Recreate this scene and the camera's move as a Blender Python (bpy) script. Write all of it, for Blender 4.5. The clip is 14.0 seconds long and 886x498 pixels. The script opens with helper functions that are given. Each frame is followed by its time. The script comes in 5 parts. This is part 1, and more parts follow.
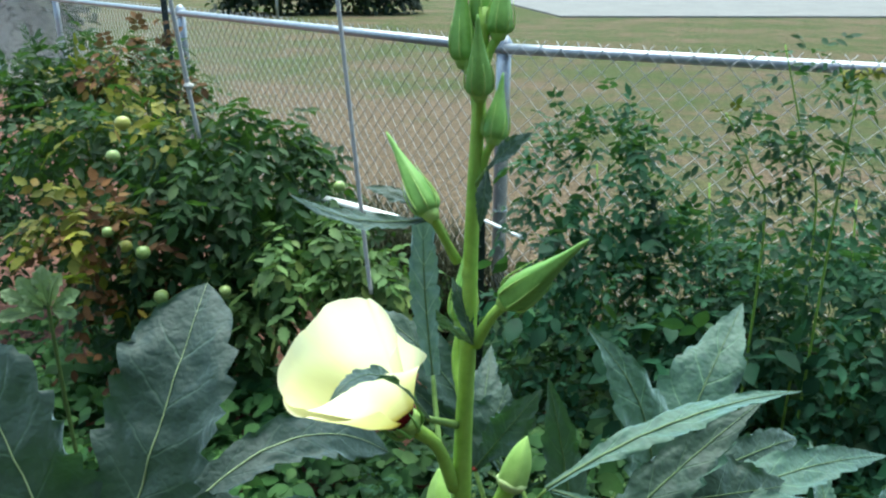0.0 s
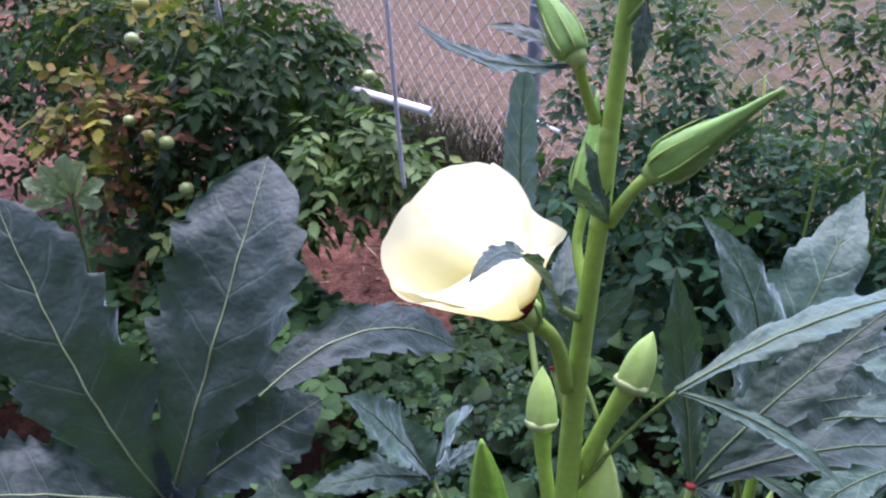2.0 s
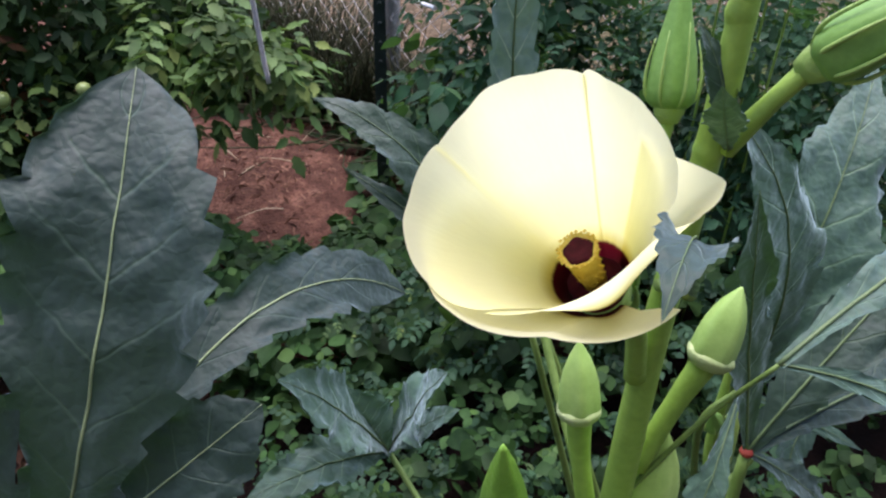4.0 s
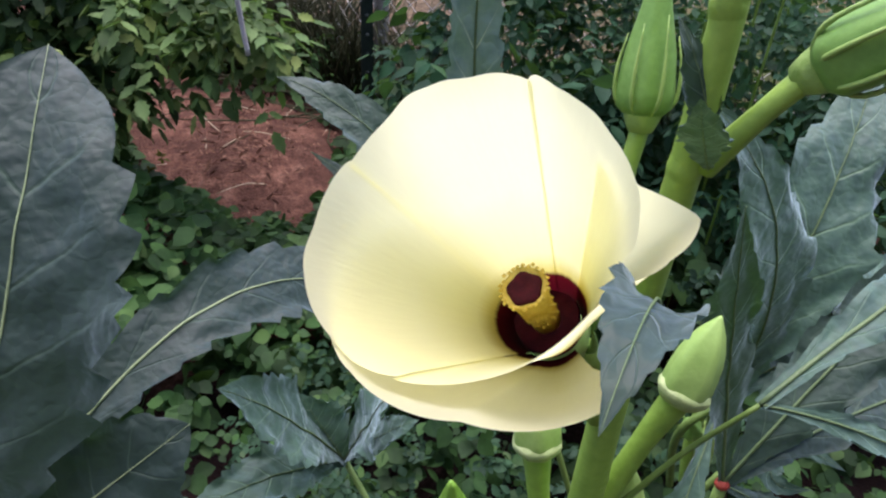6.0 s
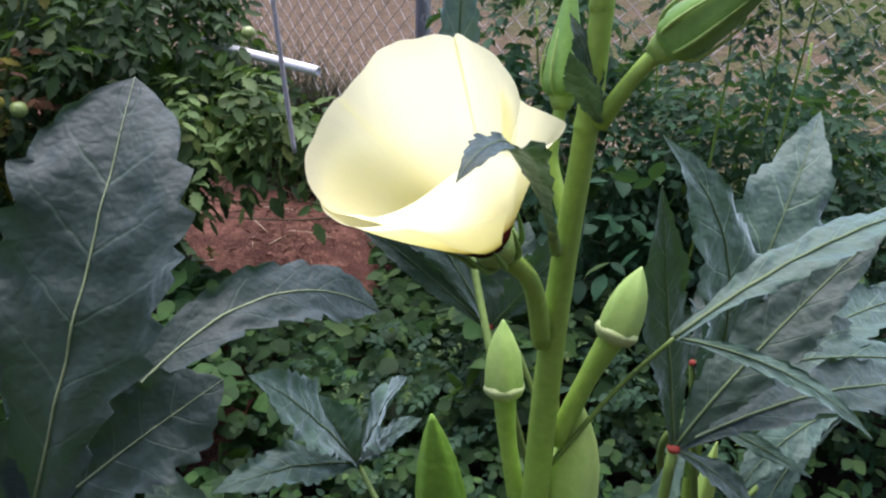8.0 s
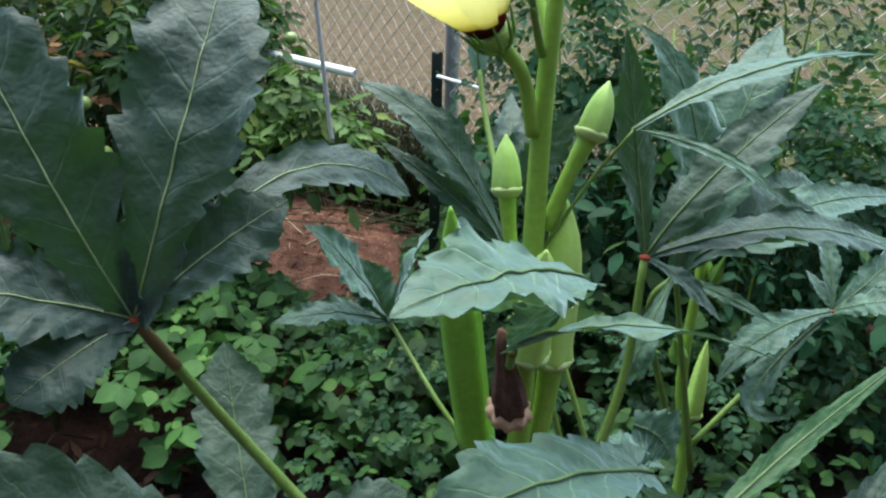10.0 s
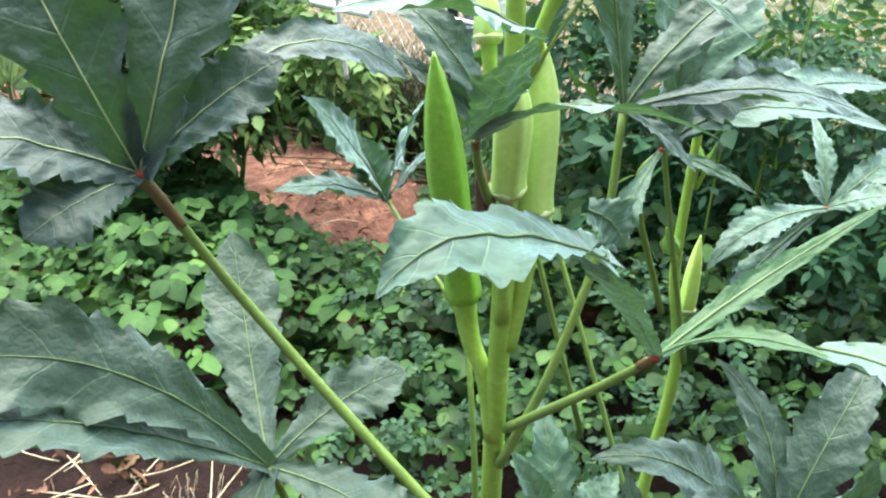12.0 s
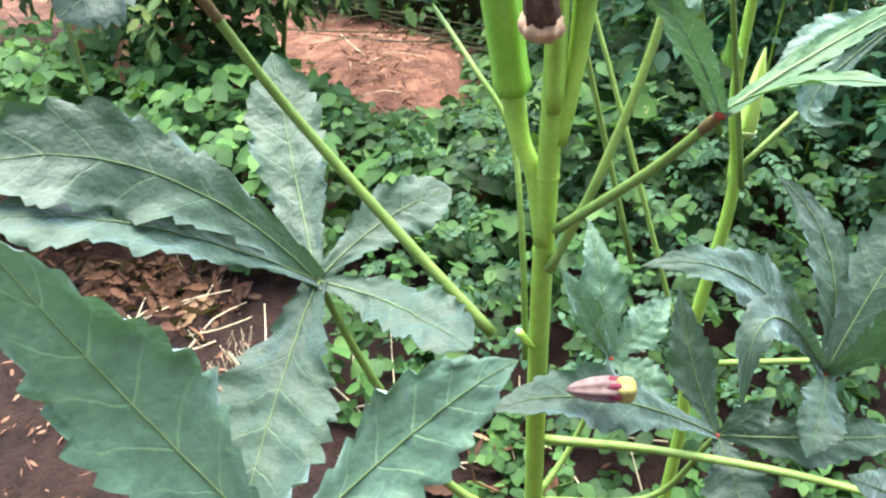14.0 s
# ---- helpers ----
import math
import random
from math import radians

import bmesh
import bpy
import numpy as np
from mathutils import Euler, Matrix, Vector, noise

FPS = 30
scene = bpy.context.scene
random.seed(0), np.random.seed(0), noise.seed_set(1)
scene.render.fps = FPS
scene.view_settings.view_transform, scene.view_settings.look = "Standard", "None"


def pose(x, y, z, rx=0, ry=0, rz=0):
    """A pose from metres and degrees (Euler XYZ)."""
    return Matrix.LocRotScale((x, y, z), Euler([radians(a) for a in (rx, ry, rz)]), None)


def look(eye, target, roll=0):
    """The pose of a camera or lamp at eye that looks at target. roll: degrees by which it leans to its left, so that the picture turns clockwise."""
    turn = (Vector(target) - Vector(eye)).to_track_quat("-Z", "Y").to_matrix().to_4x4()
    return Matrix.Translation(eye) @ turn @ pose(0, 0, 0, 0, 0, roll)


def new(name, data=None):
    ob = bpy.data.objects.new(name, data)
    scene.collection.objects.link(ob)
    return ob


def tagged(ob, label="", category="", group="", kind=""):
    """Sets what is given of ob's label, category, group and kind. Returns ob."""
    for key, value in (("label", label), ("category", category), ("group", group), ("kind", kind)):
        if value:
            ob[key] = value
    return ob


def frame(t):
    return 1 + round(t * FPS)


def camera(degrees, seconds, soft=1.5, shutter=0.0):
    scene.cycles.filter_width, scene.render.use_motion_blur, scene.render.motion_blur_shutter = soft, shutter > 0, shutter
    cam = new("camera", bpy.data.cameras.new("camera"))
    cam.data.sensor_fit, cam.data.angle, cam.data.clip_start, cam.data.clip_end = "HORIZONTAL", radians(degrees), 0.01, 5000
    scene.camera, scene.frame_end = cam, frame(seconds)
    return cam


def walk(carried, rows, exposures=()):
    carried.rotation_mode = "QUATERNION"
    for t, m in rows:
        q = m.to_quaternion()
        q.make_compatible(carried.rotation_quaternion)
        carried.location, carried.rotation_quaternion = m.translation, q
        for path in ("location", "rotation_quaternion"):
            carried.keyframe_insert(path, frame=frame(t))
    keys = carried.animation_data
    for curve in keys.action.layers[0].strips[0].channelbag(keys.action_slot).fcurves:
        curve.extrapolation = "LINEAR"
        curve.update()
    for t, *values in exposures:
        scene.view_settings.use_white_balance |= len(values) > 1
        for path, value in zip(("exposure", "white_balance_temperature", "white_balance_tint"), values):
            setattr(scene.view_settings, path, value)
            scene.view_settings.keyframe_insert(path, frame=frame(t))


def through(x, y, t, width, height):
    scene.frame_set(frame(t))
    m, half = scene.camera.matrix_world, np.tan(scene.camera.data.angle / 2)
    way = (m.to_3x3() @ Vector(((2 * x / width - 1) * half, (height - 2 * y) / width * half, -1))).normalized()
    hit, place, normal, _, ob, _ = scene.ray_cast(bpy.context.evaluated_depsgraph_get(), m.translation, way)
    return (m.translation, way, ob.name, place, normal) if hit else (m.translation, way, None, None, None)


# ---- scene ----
# ---- camera and its walk ----
cam = camera(59.4, 14.0, soft=2.3)
PATH = [
    (0, (0.0, 0.0, 1.47), (0.0, 1.879, 0.786), -0.0),
    (0.5, (-0.008, -0.007, 1.466), (-0.028, 1.842, 0.704), -0.3),
    (1, (-0.027, -0.003, 1.454), (-0.103, 1.834, 0.665), -0.9),
    (1.5, (-0.048, 0.016, 1.44), (-0.119, 1.815, 0.568), -0.3),
    (2, (-0.057, 0.062, 1.424), (-0.087, 1.841, 0.511), 0.4),
    (2.2, (-0.065, 0.069, 1.408), (-0.05, 1.812, 0.427), 1.8),
    (4.3, (-0.116, 0.23, 1.374), (0.251, 1.801, 0.191), 2.8),
    (4.5, (-0.113, 0.241, 1.371), (0.268, 1.793, 0.17), 3.9),
    (5, (-0.107, 0.252, 1.37), (0.272, 1.785, 0.143), 4.1),
    (5.5, (-0.097, 0.252, 1.368), (0.277, 1.784, 0.137), 4.5),
    (6, (-0.09, 0.245, 1.368), (0.256, 1.798, 0.156), 3.7),
    (6.5, (-0.083, 0.227, 1.372), (0.229, 1.829, 0.217), 2.9),
    (7, (-0.071, 0.202, 1.368), (0.198, 1.843, 0.258), 1.8),
    (7.5, (-0.07, 0.172, 1.366), (0.177, 1.831, 0.276), 1.6),
    (7.7, (-0.073, 0.16, 1.363), (0.188, 1.855, 0.334), 2.2),
    (9.8, (-0.1, -0.009, 1.314), (0.096, 1.788, 0.458), 1.2),
    (10, (-0.089, -0.022, 1.297), (0.092, 1.766, 0.42), 1.4),
    (10.5, (-0.083, -0.044, 1.284), (0.053, 1.747, 0.404), 1.2),
    (11, (-0.072, -0.059, 1.268), (0.089, 1.732, 0.391), 1.2),
    (11.5, (-0.066, -0.072, 1.252), (0.06, 1.71, 0.352), 0.3),
    (12, (-0.066, -0.087, 1.234), (0.052, 1.672, 0.289), 0.7),
    (12.5, (-0.074, -0.094, 1.21), (0.092, 1.622, 0.196), 1.4),
    (13, (-0.068, -0.095, 1.191), (0.032, 1.603, 0.139), -0.0),
    (13.5, (-0.07, -0.102, 1.18), (-0.007, 1.584, 0.105), -0.2),
    (14, (-0.069, -0.11, 1.156), (-0.075, 1.512, -0.015), -2.1),
]
EXPOSURES = [(0.0, 1.40, 6080, -10), (0.5, 1.42, 6080, -7), (1.0, 1.46, 5850, 28), (1.4, 1.46, 5800, 36), (2.2, 1.42, 5750, 40), (4.3, 1.09, 6320, 22), (7.7, 1.09, 6260, 27), (9.8, 1.24, 6350, -3), (10.4, 1.72, 6560, -2), (11.0, 2.14, 6800, 0), (14.0, 3.02, 6780, 3)]
walk(cam, [(t, look(eye, target, roll)) for t, eye, target, roll in PATH], EXPOSURES)

# ---- daylight: thin overcast, soft ----
world = bpy.data.worlds.new("sky")
scene.world = world
world.use_nodes = True
wn = world.node_tree
wn.nodes.clear()
sky = wn.nodes.new("ShaderNodeTexSky")
sky.sky_type, sky.sun_disc = "NISHITA", False
sky.sun_elevation, sky.sun_rotation = radians(71), radians(4)
sky.dust_density, sky.ozone_density, sky.air_density = 1.2, 1.5, 1.0
bg = wn.nodes.new("ShaderNodeBackground")
bg.inputs["Strength"].default_value = 0.13
wo = wn.nodes.new("ShaderNodeOutputWorld")
wn.links.new(sky.outputs["Color"], bg.inputs["Color"])
wn.links.new(bg.outputs["Background"], wo.inputs["Surface"])
sun_data = bpy.data.lights.new("sun", "SUN")
sun_data.energy, sun_data.angle, sun_data.color = 3.8, radians(65), (1.0, 0.97, 0.92)
sun = new("sun", sun_data)
sun.matrix_world = look((0.1, 1.75, 5.0), (0, 0.4, 0.9))


# ---- materials ----
def node(nt, kind, **values):
    n = nt.nodes.new(kind)
    for key, value in values.items():
        n.inputs[key].default_value = value
    return n


def maths(nt, op, a, b=0.0):
    n = nt.nodes.new("ShaderNodeMath")
    n.operation = op
    for k, v in enumerate((a, b)):
        if isinstance(v, (int, float)):
            n.inputs[k].default_value = v
        else:
            nt.links.new(v, n.inputs[k])
    return n.outputs[0]


def ramp(nt, fac, stops):
    n = nt.nodes.new("ShaderNodeValToRGB")
    while len(n.color_ramp.elements) < len(stops):
        n.color_ramp.elements.new(0.5)
    for e, (at, c) in zip(n.color_ramp.elements, stops):
        e.position, e.color = at, (*c, 1)
    nt.links.new(fac, n.inputs["Fac"])
    return n.outputs["Color"]


def mixed(nt, fac, a, b, blend="MIX"):
    n = nt.nodes.new("ShaderNodeMix")
    n.data_type, n.blend_type = "RGBA", blend
    for sock, v in ((n.inputs[0], fac), (n.inputs[6], a), (n.inputs[7], b)):
        if isinstance(v, (int, float)):
            sock.default_value = v
        elif isinstance(v, tuple):
            sock.default_value = (*v, 1)
        else:
            nt.links.new(v, sock)
    return n.outputs[2]


def noise_of(nt, scale, detail=4.0, rough=0.6, coords=None):
    n = node(nt, "ShaderNodeTexNoise", Scale=scale, Detail=detail, Roughness=rough)
    if coords is None:
        coords = nt.nodes.new("ShaderNodeNewGeometry").outputs["Position"]
    nt.links.new(coords, n.inputs["Vector"])
    return n.outputs["Fac"]


def start_material(name, rough=0.6, spec=0.4):
    m = bpy.data.materials.new(name)
    m.use_nodes = True
    nt = m.node_tree
    p = nt.nodes["Principled BSDF"]
    p.inputs["Roughness"].default_value = rough
    p.inputs["Specular IOR Level"].default_value = spec
    return m, nt, p


def add_bump(nt, p, height, strength, distance):
    b = node(nt, "ShaderNodeBump", Strength=strength, Distance=distance)
    nt.links.new(height, b.inputs["Height"])
    nt.links.new(b.outputs["Normal"], p.inputs["Normal"])


def add_translucent(nt, p, colour, amount):
    """Lets light through a thin leaf or petal."""
    t = nt.nodes.new("ShaderNodeBsdfTranslucent")
    if isinstance(colour, tuple):
        t.inputs["Color"].default_value = (*colour, 1)
    else:
        nt.links.new(colour, t.inputs["Color"])
    mix = node(nt, "ShaderNodeMixShader", Fac=amount)
    out = nt.nodes["Material Output"]
    nt.links.new(p.outputs[0], mix.inputs[1])
    nt.links.new(t.outputs[0], mix.inputs[2])
    nt.links.new(mix.outputs[0], out.inputs["Surface"])


def plain_material(name, dark, light, scale, rough=0.6, spec=0.4, bump=0.3, metal=0.0, fine=None):
    """A surface mottled at two scales, with fine relief."""
    m, nt, p = start_material(name, rough, spec)
    big, small = noise_of(nt, scale), noise_of(nt, scale * 7)
    c = ramp(nt, big, [(0.3, dark), (0.7, light)])
    c = mixed(nt, 0.35, c, ramp(nt, small, [(0.3, tuple(v * 0.75 for v in dark)), (0.7, light)]))
    nt.links.new(c, p.inputs["Base Color"])
    p.inputs["Metallic"].default_value = metal
    add_bump(nt, p, small, bump, fine or 0.2 / scale)
    return m


def okra_leaf_material(name="okra_leaf", bloom=0.40, tone=0.85, tint=(1.0, 1.0, 1.0)):
    """Dark blue-green, waxy, with pale side veins that leave the midrib and a puckered surface."""
    m, nt, p = start_material(name, 0.55, 0.34)
    uv = nt.nodes.new("ShaderNodeUVMap")
    uv.uv_map = "leaf"
    sep = nt.nodes.new("ShaderNodeSeparateXYZ")
    nt.links.new(uv.outputs[0], sep.inputs[0])
    across = maths(nt, "ABSOLUTE", maths(nt, "SUBTRACT", maths(nt, "MULTIPLY", sep.outputs[0], 2.0), 1.0))
    wob = noise_of(nt, 30, 2)
    run = maths(nt, "SUBTRACT", maths(nt, "MULTIPLY", sep.outputs[1], 7.0), maths(nt, "MULTIPLY", across, 1.1))
    run = maths(nt, "ADD", run, maths(nt, "MULTIPLY", wob, 0.35))
    saw = maths(nt, "ABSOLUTE", maths(nt, "SUBTRACT", maths(nt, "FRACT", run), 0.5))
    side = maths(nt, "SUBTRACT", 1.0, maths(nt, "MULTIPLY", saw, 21.0))
    side = maths(nt, "MAXIMUM", maths(nt, "MULTIPLY", side, maths(nt, "SUBTRACT", 1.0, across)), 0.0)
    vor = nt.nodes.new("ShaderNodeTexVoronoi")
    vor.feature, vor.inputs["Scale"].default_value = "DISTANCE_TO_EDGE", 105.0
    bent = nt.nodes.new("ShaderNodeVectorMath")
    bent.operation = "MULTIPLY_ADD"
    nz = node(nt, "ShaderNodeTexNoise", Scale=60.0, Detail=2.0)
    where = nt.nodes.new("ShaderNodeNewGeometry").outputs["Position"]
    nt.links.new(where, nz.inputs["Vector"])
    nt.links.new(nz.outputs["Color"], bent.inputs[0])
    bent.inputs[1].default_value = (0.012, 0.012, 0.012)
    nt.links.new(where, bent.inputs[2])
    nt.links.new(bent.outputs[0], vor.inputs["Vector"])
    swell = maths(nt, "POWER", maths(nt, "MINIMUM", maths(nt, "MULTIPLY", vor.outputs["Distance"], 2.2), 1.0), 0.6)
    big, small = noise_of(nt, 14), noise_of(nt, 170, 3)
    isl = nt.nodes.new("ShaderNodeObjectInfo").outputs["Random"]
    c = ramp(nt, big, [(0.3, (0.011, 0.026, 0.021)), (0.55, (0.017, 0.040, 0.031)), (0.75, (0.028, 0.060, 0.043))])
    c = mixed(nt, maths(nt, "MULTIPLY", isl, 0.35), c, (0.024, 0.050, 0.025))
    c = mixed(nt, 0.22, c, ramp(nt, small, [(0.35, (0.007, 0.020, 0.011)), (0.7, (0.036, 0.076, 0.042))]))
    c = mixed(nt, maths(nt, "MULTIPLY", maths(nt, "SUBTRACT", 1.0, swell), 0.14), c, (0.075, 0.15, 0.06))
    c = mixed(nt, maths(nt, "MULTIPLY", side, 0.56), c, (0.11, 0.18, 0.085))
    dusty = ramp(nt, noise_of(nt, 26, 5), [(0.45, (0, 0, 0)), (0.8, (1, 1, 1))])
    c = mixed(nt, maths(nt, "MULTIPLY", dusty, 0.28), c, (0.060, 0.090, 0.070))
    spots = maths(nt, "GREATER_THAN", noise_of(nt, 60, 3), 0.76)
    c = mixed(nt, maths(nt, "MULTIPLY", spots, 0.3), c, (0.12, 0.11, 0.05))
    # tone and tint also make the lit and shaded copies of the leaf
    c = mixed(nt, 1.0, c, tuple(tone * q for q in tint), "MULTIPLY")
    nt.links.new(c, p.inputs["Base Color"])
    p.inputs["Sheen Weight"].default_value, p.inputs["Sheen Roughness"].default_value = bloom, 0.5
    p.inputs["Sheen Tint"].default_value = (0.68, 0.88, 1.0, 1)
    rg = ramp(nt, big, [(0.3, (0.50, 0.50, 0.50)), (0.7, (0.66, 0.66, 0.66))])
    nt.links.new(rg, p.inputs["Roughness"])
    h = maths(nt, "SUBTRACT", maths(nt, "MULTIPLY", swell, 0.16), maths(nt, "MULTIPLY", side, 0.30))
    h = maths(nt, "ADD", h, maths(nt, "MULTIPLY", noise_of(nt, 75, 2), 1.6))
    h = maths(nt, "ADD", h, maths(nt, "MULTIPLY", small, 0.15))
    add_bump(nt, p, h, 0.6, 0.0027)
    add_translucent(nt, p, mixed(nt, 0.5, c, (0.10, 0.26, 0.025)), 0.14)
    return m


def foliage_material(name, dark, light, odd, odd_share=0.1, through=0.25, rough=0.62, tone=0.46):
    """Small leaves: each island has a tone of its own, a few are yellowed."""
    m, nt, p = start_material(name, rough, 0.18)
    isl = nt.nodes.new("ShaderNodeNewGeometry").outputs["Random Per Island"]
    isl = maths(nt, "FRACT", maths(nt, "ADD", isl, nt.nodes.new("ShaderNodeObjectInfo").outputs["Random"]))
    dark, light, odd = (tuple(tone * v for v in q) for q in (dark, light, odd))
    c = ramp(nt, isl, [(0.0, dark), (0.75, light), (1.0 - odd_share, light), (1.0, odd)])
    c = mixed(nt, 0.3, c, ramp(nt, noise_of(nt, 90, 3), [(0.3, dark), (0.7, light)]))
    patch = ramp(nt, noise_of(nt, 7, 2), [(0.35, (0.62, 0.62, 0.62)), (0.65, (1.35, 1.35, 1.2))])
    c = mixed(nt, 1.0, c, patch, "MULTIPLY")
    nt.links.new(c, p.inputs["Base Color"])
    add_bump(nt, p, noise_of(nt, 240, 2), 0.4, 0.002)
    add_translucent(nt, p, mixed(nt, 0.4, c, (0.14, 0.30, 0.03)), through)
    return m


def petal_material():
    """Pale yellow, faintly ribbed lengthwise, dark maroon at the very base."""
    m, nt, p = start_material("petal", 0.55, 0.25)
    uv = nt.nodes.new("ShaderNodeUVMap")
    uv.uv_map = "leaf"
    sep = nt.nodes.new("ShaderNodeSeparateXYZ")
    nt.links.new(uv.outputs[0], sep.inputs[0])
    stretch = nt.nodes.new("ShaderNodeCombineXYZ")
    nt.links.new(maths(nt, "MULTIPLY", sep.outputs[0], 38.0), stretch.inputs[0])
    nt.links.new(maths(nt, "MULTIPLY", sep.outputs[1], 2.5), stretch.inputs[1])
    ribs = noise_of(nt, 1.0, 3, 0.6, stretch.outputs[0])
    v = maths(nt, "ADD", sep.outputs[1], maths(nt, "MULTIPLY", maths(nt, "SUBTRACT", ribs, 0.5), 0.05))
    c = ramp(nt, v, [(0.0, (0.045, 0.002, 0.006)), (0.22, (0.085, 0.004, 0.008)), (0.255, (0.70, 0.60, 0.15)), (0.42, (0.95, 0.91, 0.47)), (1.0, (0.985, 0.965, 0.62))])
    c = mixed(nt, 0.05, c, ramp(nt, ribs, [(0.3, (0.55, 0.45, 0.12)), (0.7, (0.95, 0.92, 0.7))]), "MULTIPLY")
    nt.links.new(c, p.inputs["Base Color"])
    add_bump(nt, p, ribs, 0.2, 0.0012)
    add_translucent(nt, p, c, 0.70)
    return m


def soil_material():
    m, nt, p = start_material("soil", 0.95, 0.15)
    pos = nt.nodes.new("ShaderNodeNewGeometry").outputs["Position"]
    sep = nt.nodes.new("ShaderNodeSeparateXYZ")
    nt.links.new(pos, sep.inputs[0])
    big, mid, small = noise_of(nt, 2.2), noise_of(nt, 14), noise_of(nt, 95, 6)
    red = ramp(nt, mid, [(0.3, (0.09, 0.038, 0.027)), (0.55, (0.20, 0.096, 0.068)), (0.75, (0.31, 0.17, 0.125))])
    # dark blotches: shade of the mound's hollows, put into the red soil's colour
    hollow_shade = ramp(nt, noise_of(nt, 5.0, 6, 0.75), [(0.44, (0, 0, 0)), (0.54, (1, 1, 1))])
    red = mixed(nt, maths(nt, "MULTIPLY", hollow_shade, 0.66), red, (0.055, 0.024, 0.018))
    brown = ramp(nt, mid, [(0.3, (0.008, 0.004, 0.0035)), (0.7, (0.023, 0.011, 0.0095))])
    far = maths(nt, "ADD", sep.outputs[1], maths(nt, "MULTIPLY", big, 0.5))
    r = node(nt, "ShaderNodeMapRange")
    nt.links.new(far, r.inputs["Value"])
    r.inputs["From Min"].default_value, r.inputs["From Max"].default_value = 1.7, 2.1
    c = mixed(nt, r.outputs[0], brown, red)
    c = mixed(nt, 0.85, c, ramp(nt, small, [(0.3, (0.3, 0.27, 0.25)), (0.5, (0.8, 0.8, 0.8)), (0.75, (1.0, 0.98, 0.95))]), "MULTIPLY")
    nt.links.new(c, p.inputs["Base Color"])
    add_bump(nt, p, maths(nt, "ADD", small, maths(nt, "MULTIPLY", mid, 1.5)), 0.9, 0.012)
    return m


def lawn_material():
    m, nt, p = start_material("lawn", 0.95, 0.1)
    big, mid, small = noise_of(nt, 0.55, 3), noise_of(nt, 3.0, 5), noise_of(nt, 45, 4)
    green = ramp(nt, small, [(0.3, (0.032, 0.043, 0.013)), (0.55, (0.070, 0.084, 0.027)), (0.75, (0.13, 0.135, 0.055))])
    dry = ramp(nt, small, [(0.3, (0.072, 0.048, 0.031)), (0.6, (0.155, 0.112, 0.072)), (0.8, (0.235, 0.188, 0.128))])
    sep = nt.nodes.new("ShaderNodeSeparateXYZ")
    nt.links.new(nt.nodes.new("ShaderNodeNewGeometry").outputs["Position"], sep.inputs[0])
    near = node(nt, "ShaderNodeMapRange")
    nt.links.new(sep.outputs[1], near.inputs["Value"])
    near.inputs["From Min"].default_value, near.inputs["From Max"].default_value = 11.0, 6.0
    f = maths(nt, "ADD", maths(nt, "MULTIPLY", big, 0.7), maths(nt, "MULTIPLY", mid, 0.5))
    east = node(nt, "ShaderNodeMapRange")
    nt.links.new(maths(nt, "ADD", sep.outputs[0], maths(nt, "MULTIPLY", mid, 1.5)), east.inputs["Value"])
    east.inputs["From Min"].default_value, east.inputs["From Max"].default_value = 2.6, 0.6
    f = maths(nt, "ADD", f, maths(nt, "MULTIPLY", maths(nt, "MULTIPLY", near.outputs[0], east.outputs[0]), 0.30))
    k = node(nt, "ShaderNodeMapRange")
    nt.links.new(f, k.inputs["Value"])
    k.inputs["From Min"].default_value, k.inputs["From Max"].default_value = 0.52, 0.72
    c = mixed(nt, k.outputs[0], green, dry)
    tuft = ramp(nt, noise_of(nt, 13, 5, 0.75), [(0.38, (0.5, 0.52, 0.5)), (0.55, (1.0, 1.0, 1.0)), (0.7, (1.45, 1.4, 1.3))])
    nt.links.new(mixed(nt, 1.0, c, tuft, "MULTIPLY"), p.inputs["Base Color"])
    add_bump(nt, p, small, 1.0, 0.03)
    return m


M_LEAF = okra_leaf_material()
# upright blade: the sky light on its front is put into its colour
M_LEAF_FRONT_LIT = okra_leaf_material("leaf_front_lit", 0.7, 4.0, (1.5, 1.05, 1.6))
# old leaf: shade and blue sky sheen are put into its colour
M_LEAF_OLD_SHADED = okra_leaf_material("old_okra_leaf_shaded", 0.36, 0.58, (0.95, 1.0, 1.28))
# lower leaf: same blade, raised in tone to look well lit
M_LEAF_LOW_LIT = okra_leaf_material("lower_okra_leaf_lit", 0.60, 1.62)
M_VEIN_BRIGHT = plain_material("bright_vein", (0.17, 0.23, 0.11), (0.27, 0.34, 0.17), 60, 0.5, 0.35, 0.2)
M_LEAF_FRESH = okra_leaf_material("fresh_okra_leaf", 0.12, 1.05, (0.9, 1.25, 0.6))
# leaves facing up: overhead light is put into their paler colour
M_LEAF_PALE_LIT = okra_leaf_material("pale_okra_leaf_lit", 0.55, 1.85)
M_STEM = plain_material("okra_stem", (0.18, 0.31, 0.04), (0.27, 0.42, 0.07), 30, 0.5, 0.35, 0.12)
M_VEIN = plain_material("leaf_vein", (0.060, 0.105, 0.042), (0.115, 0.170, 0.065), 60, 0.5, 0.35, 0.2)
M_HUB = plain_material("leaf_hub", (0.20, 0.022, 0.014), (0.30, 0.05, 0.028), 90, 0.6, 0.3, 0.2)
M_PETIOLE_DARK = plain_material("petiole_tinged", (0.09, 0.055, 0.025), (0.14, 0.10, 0.035), 50, 0.55, 0.3, 0.2)
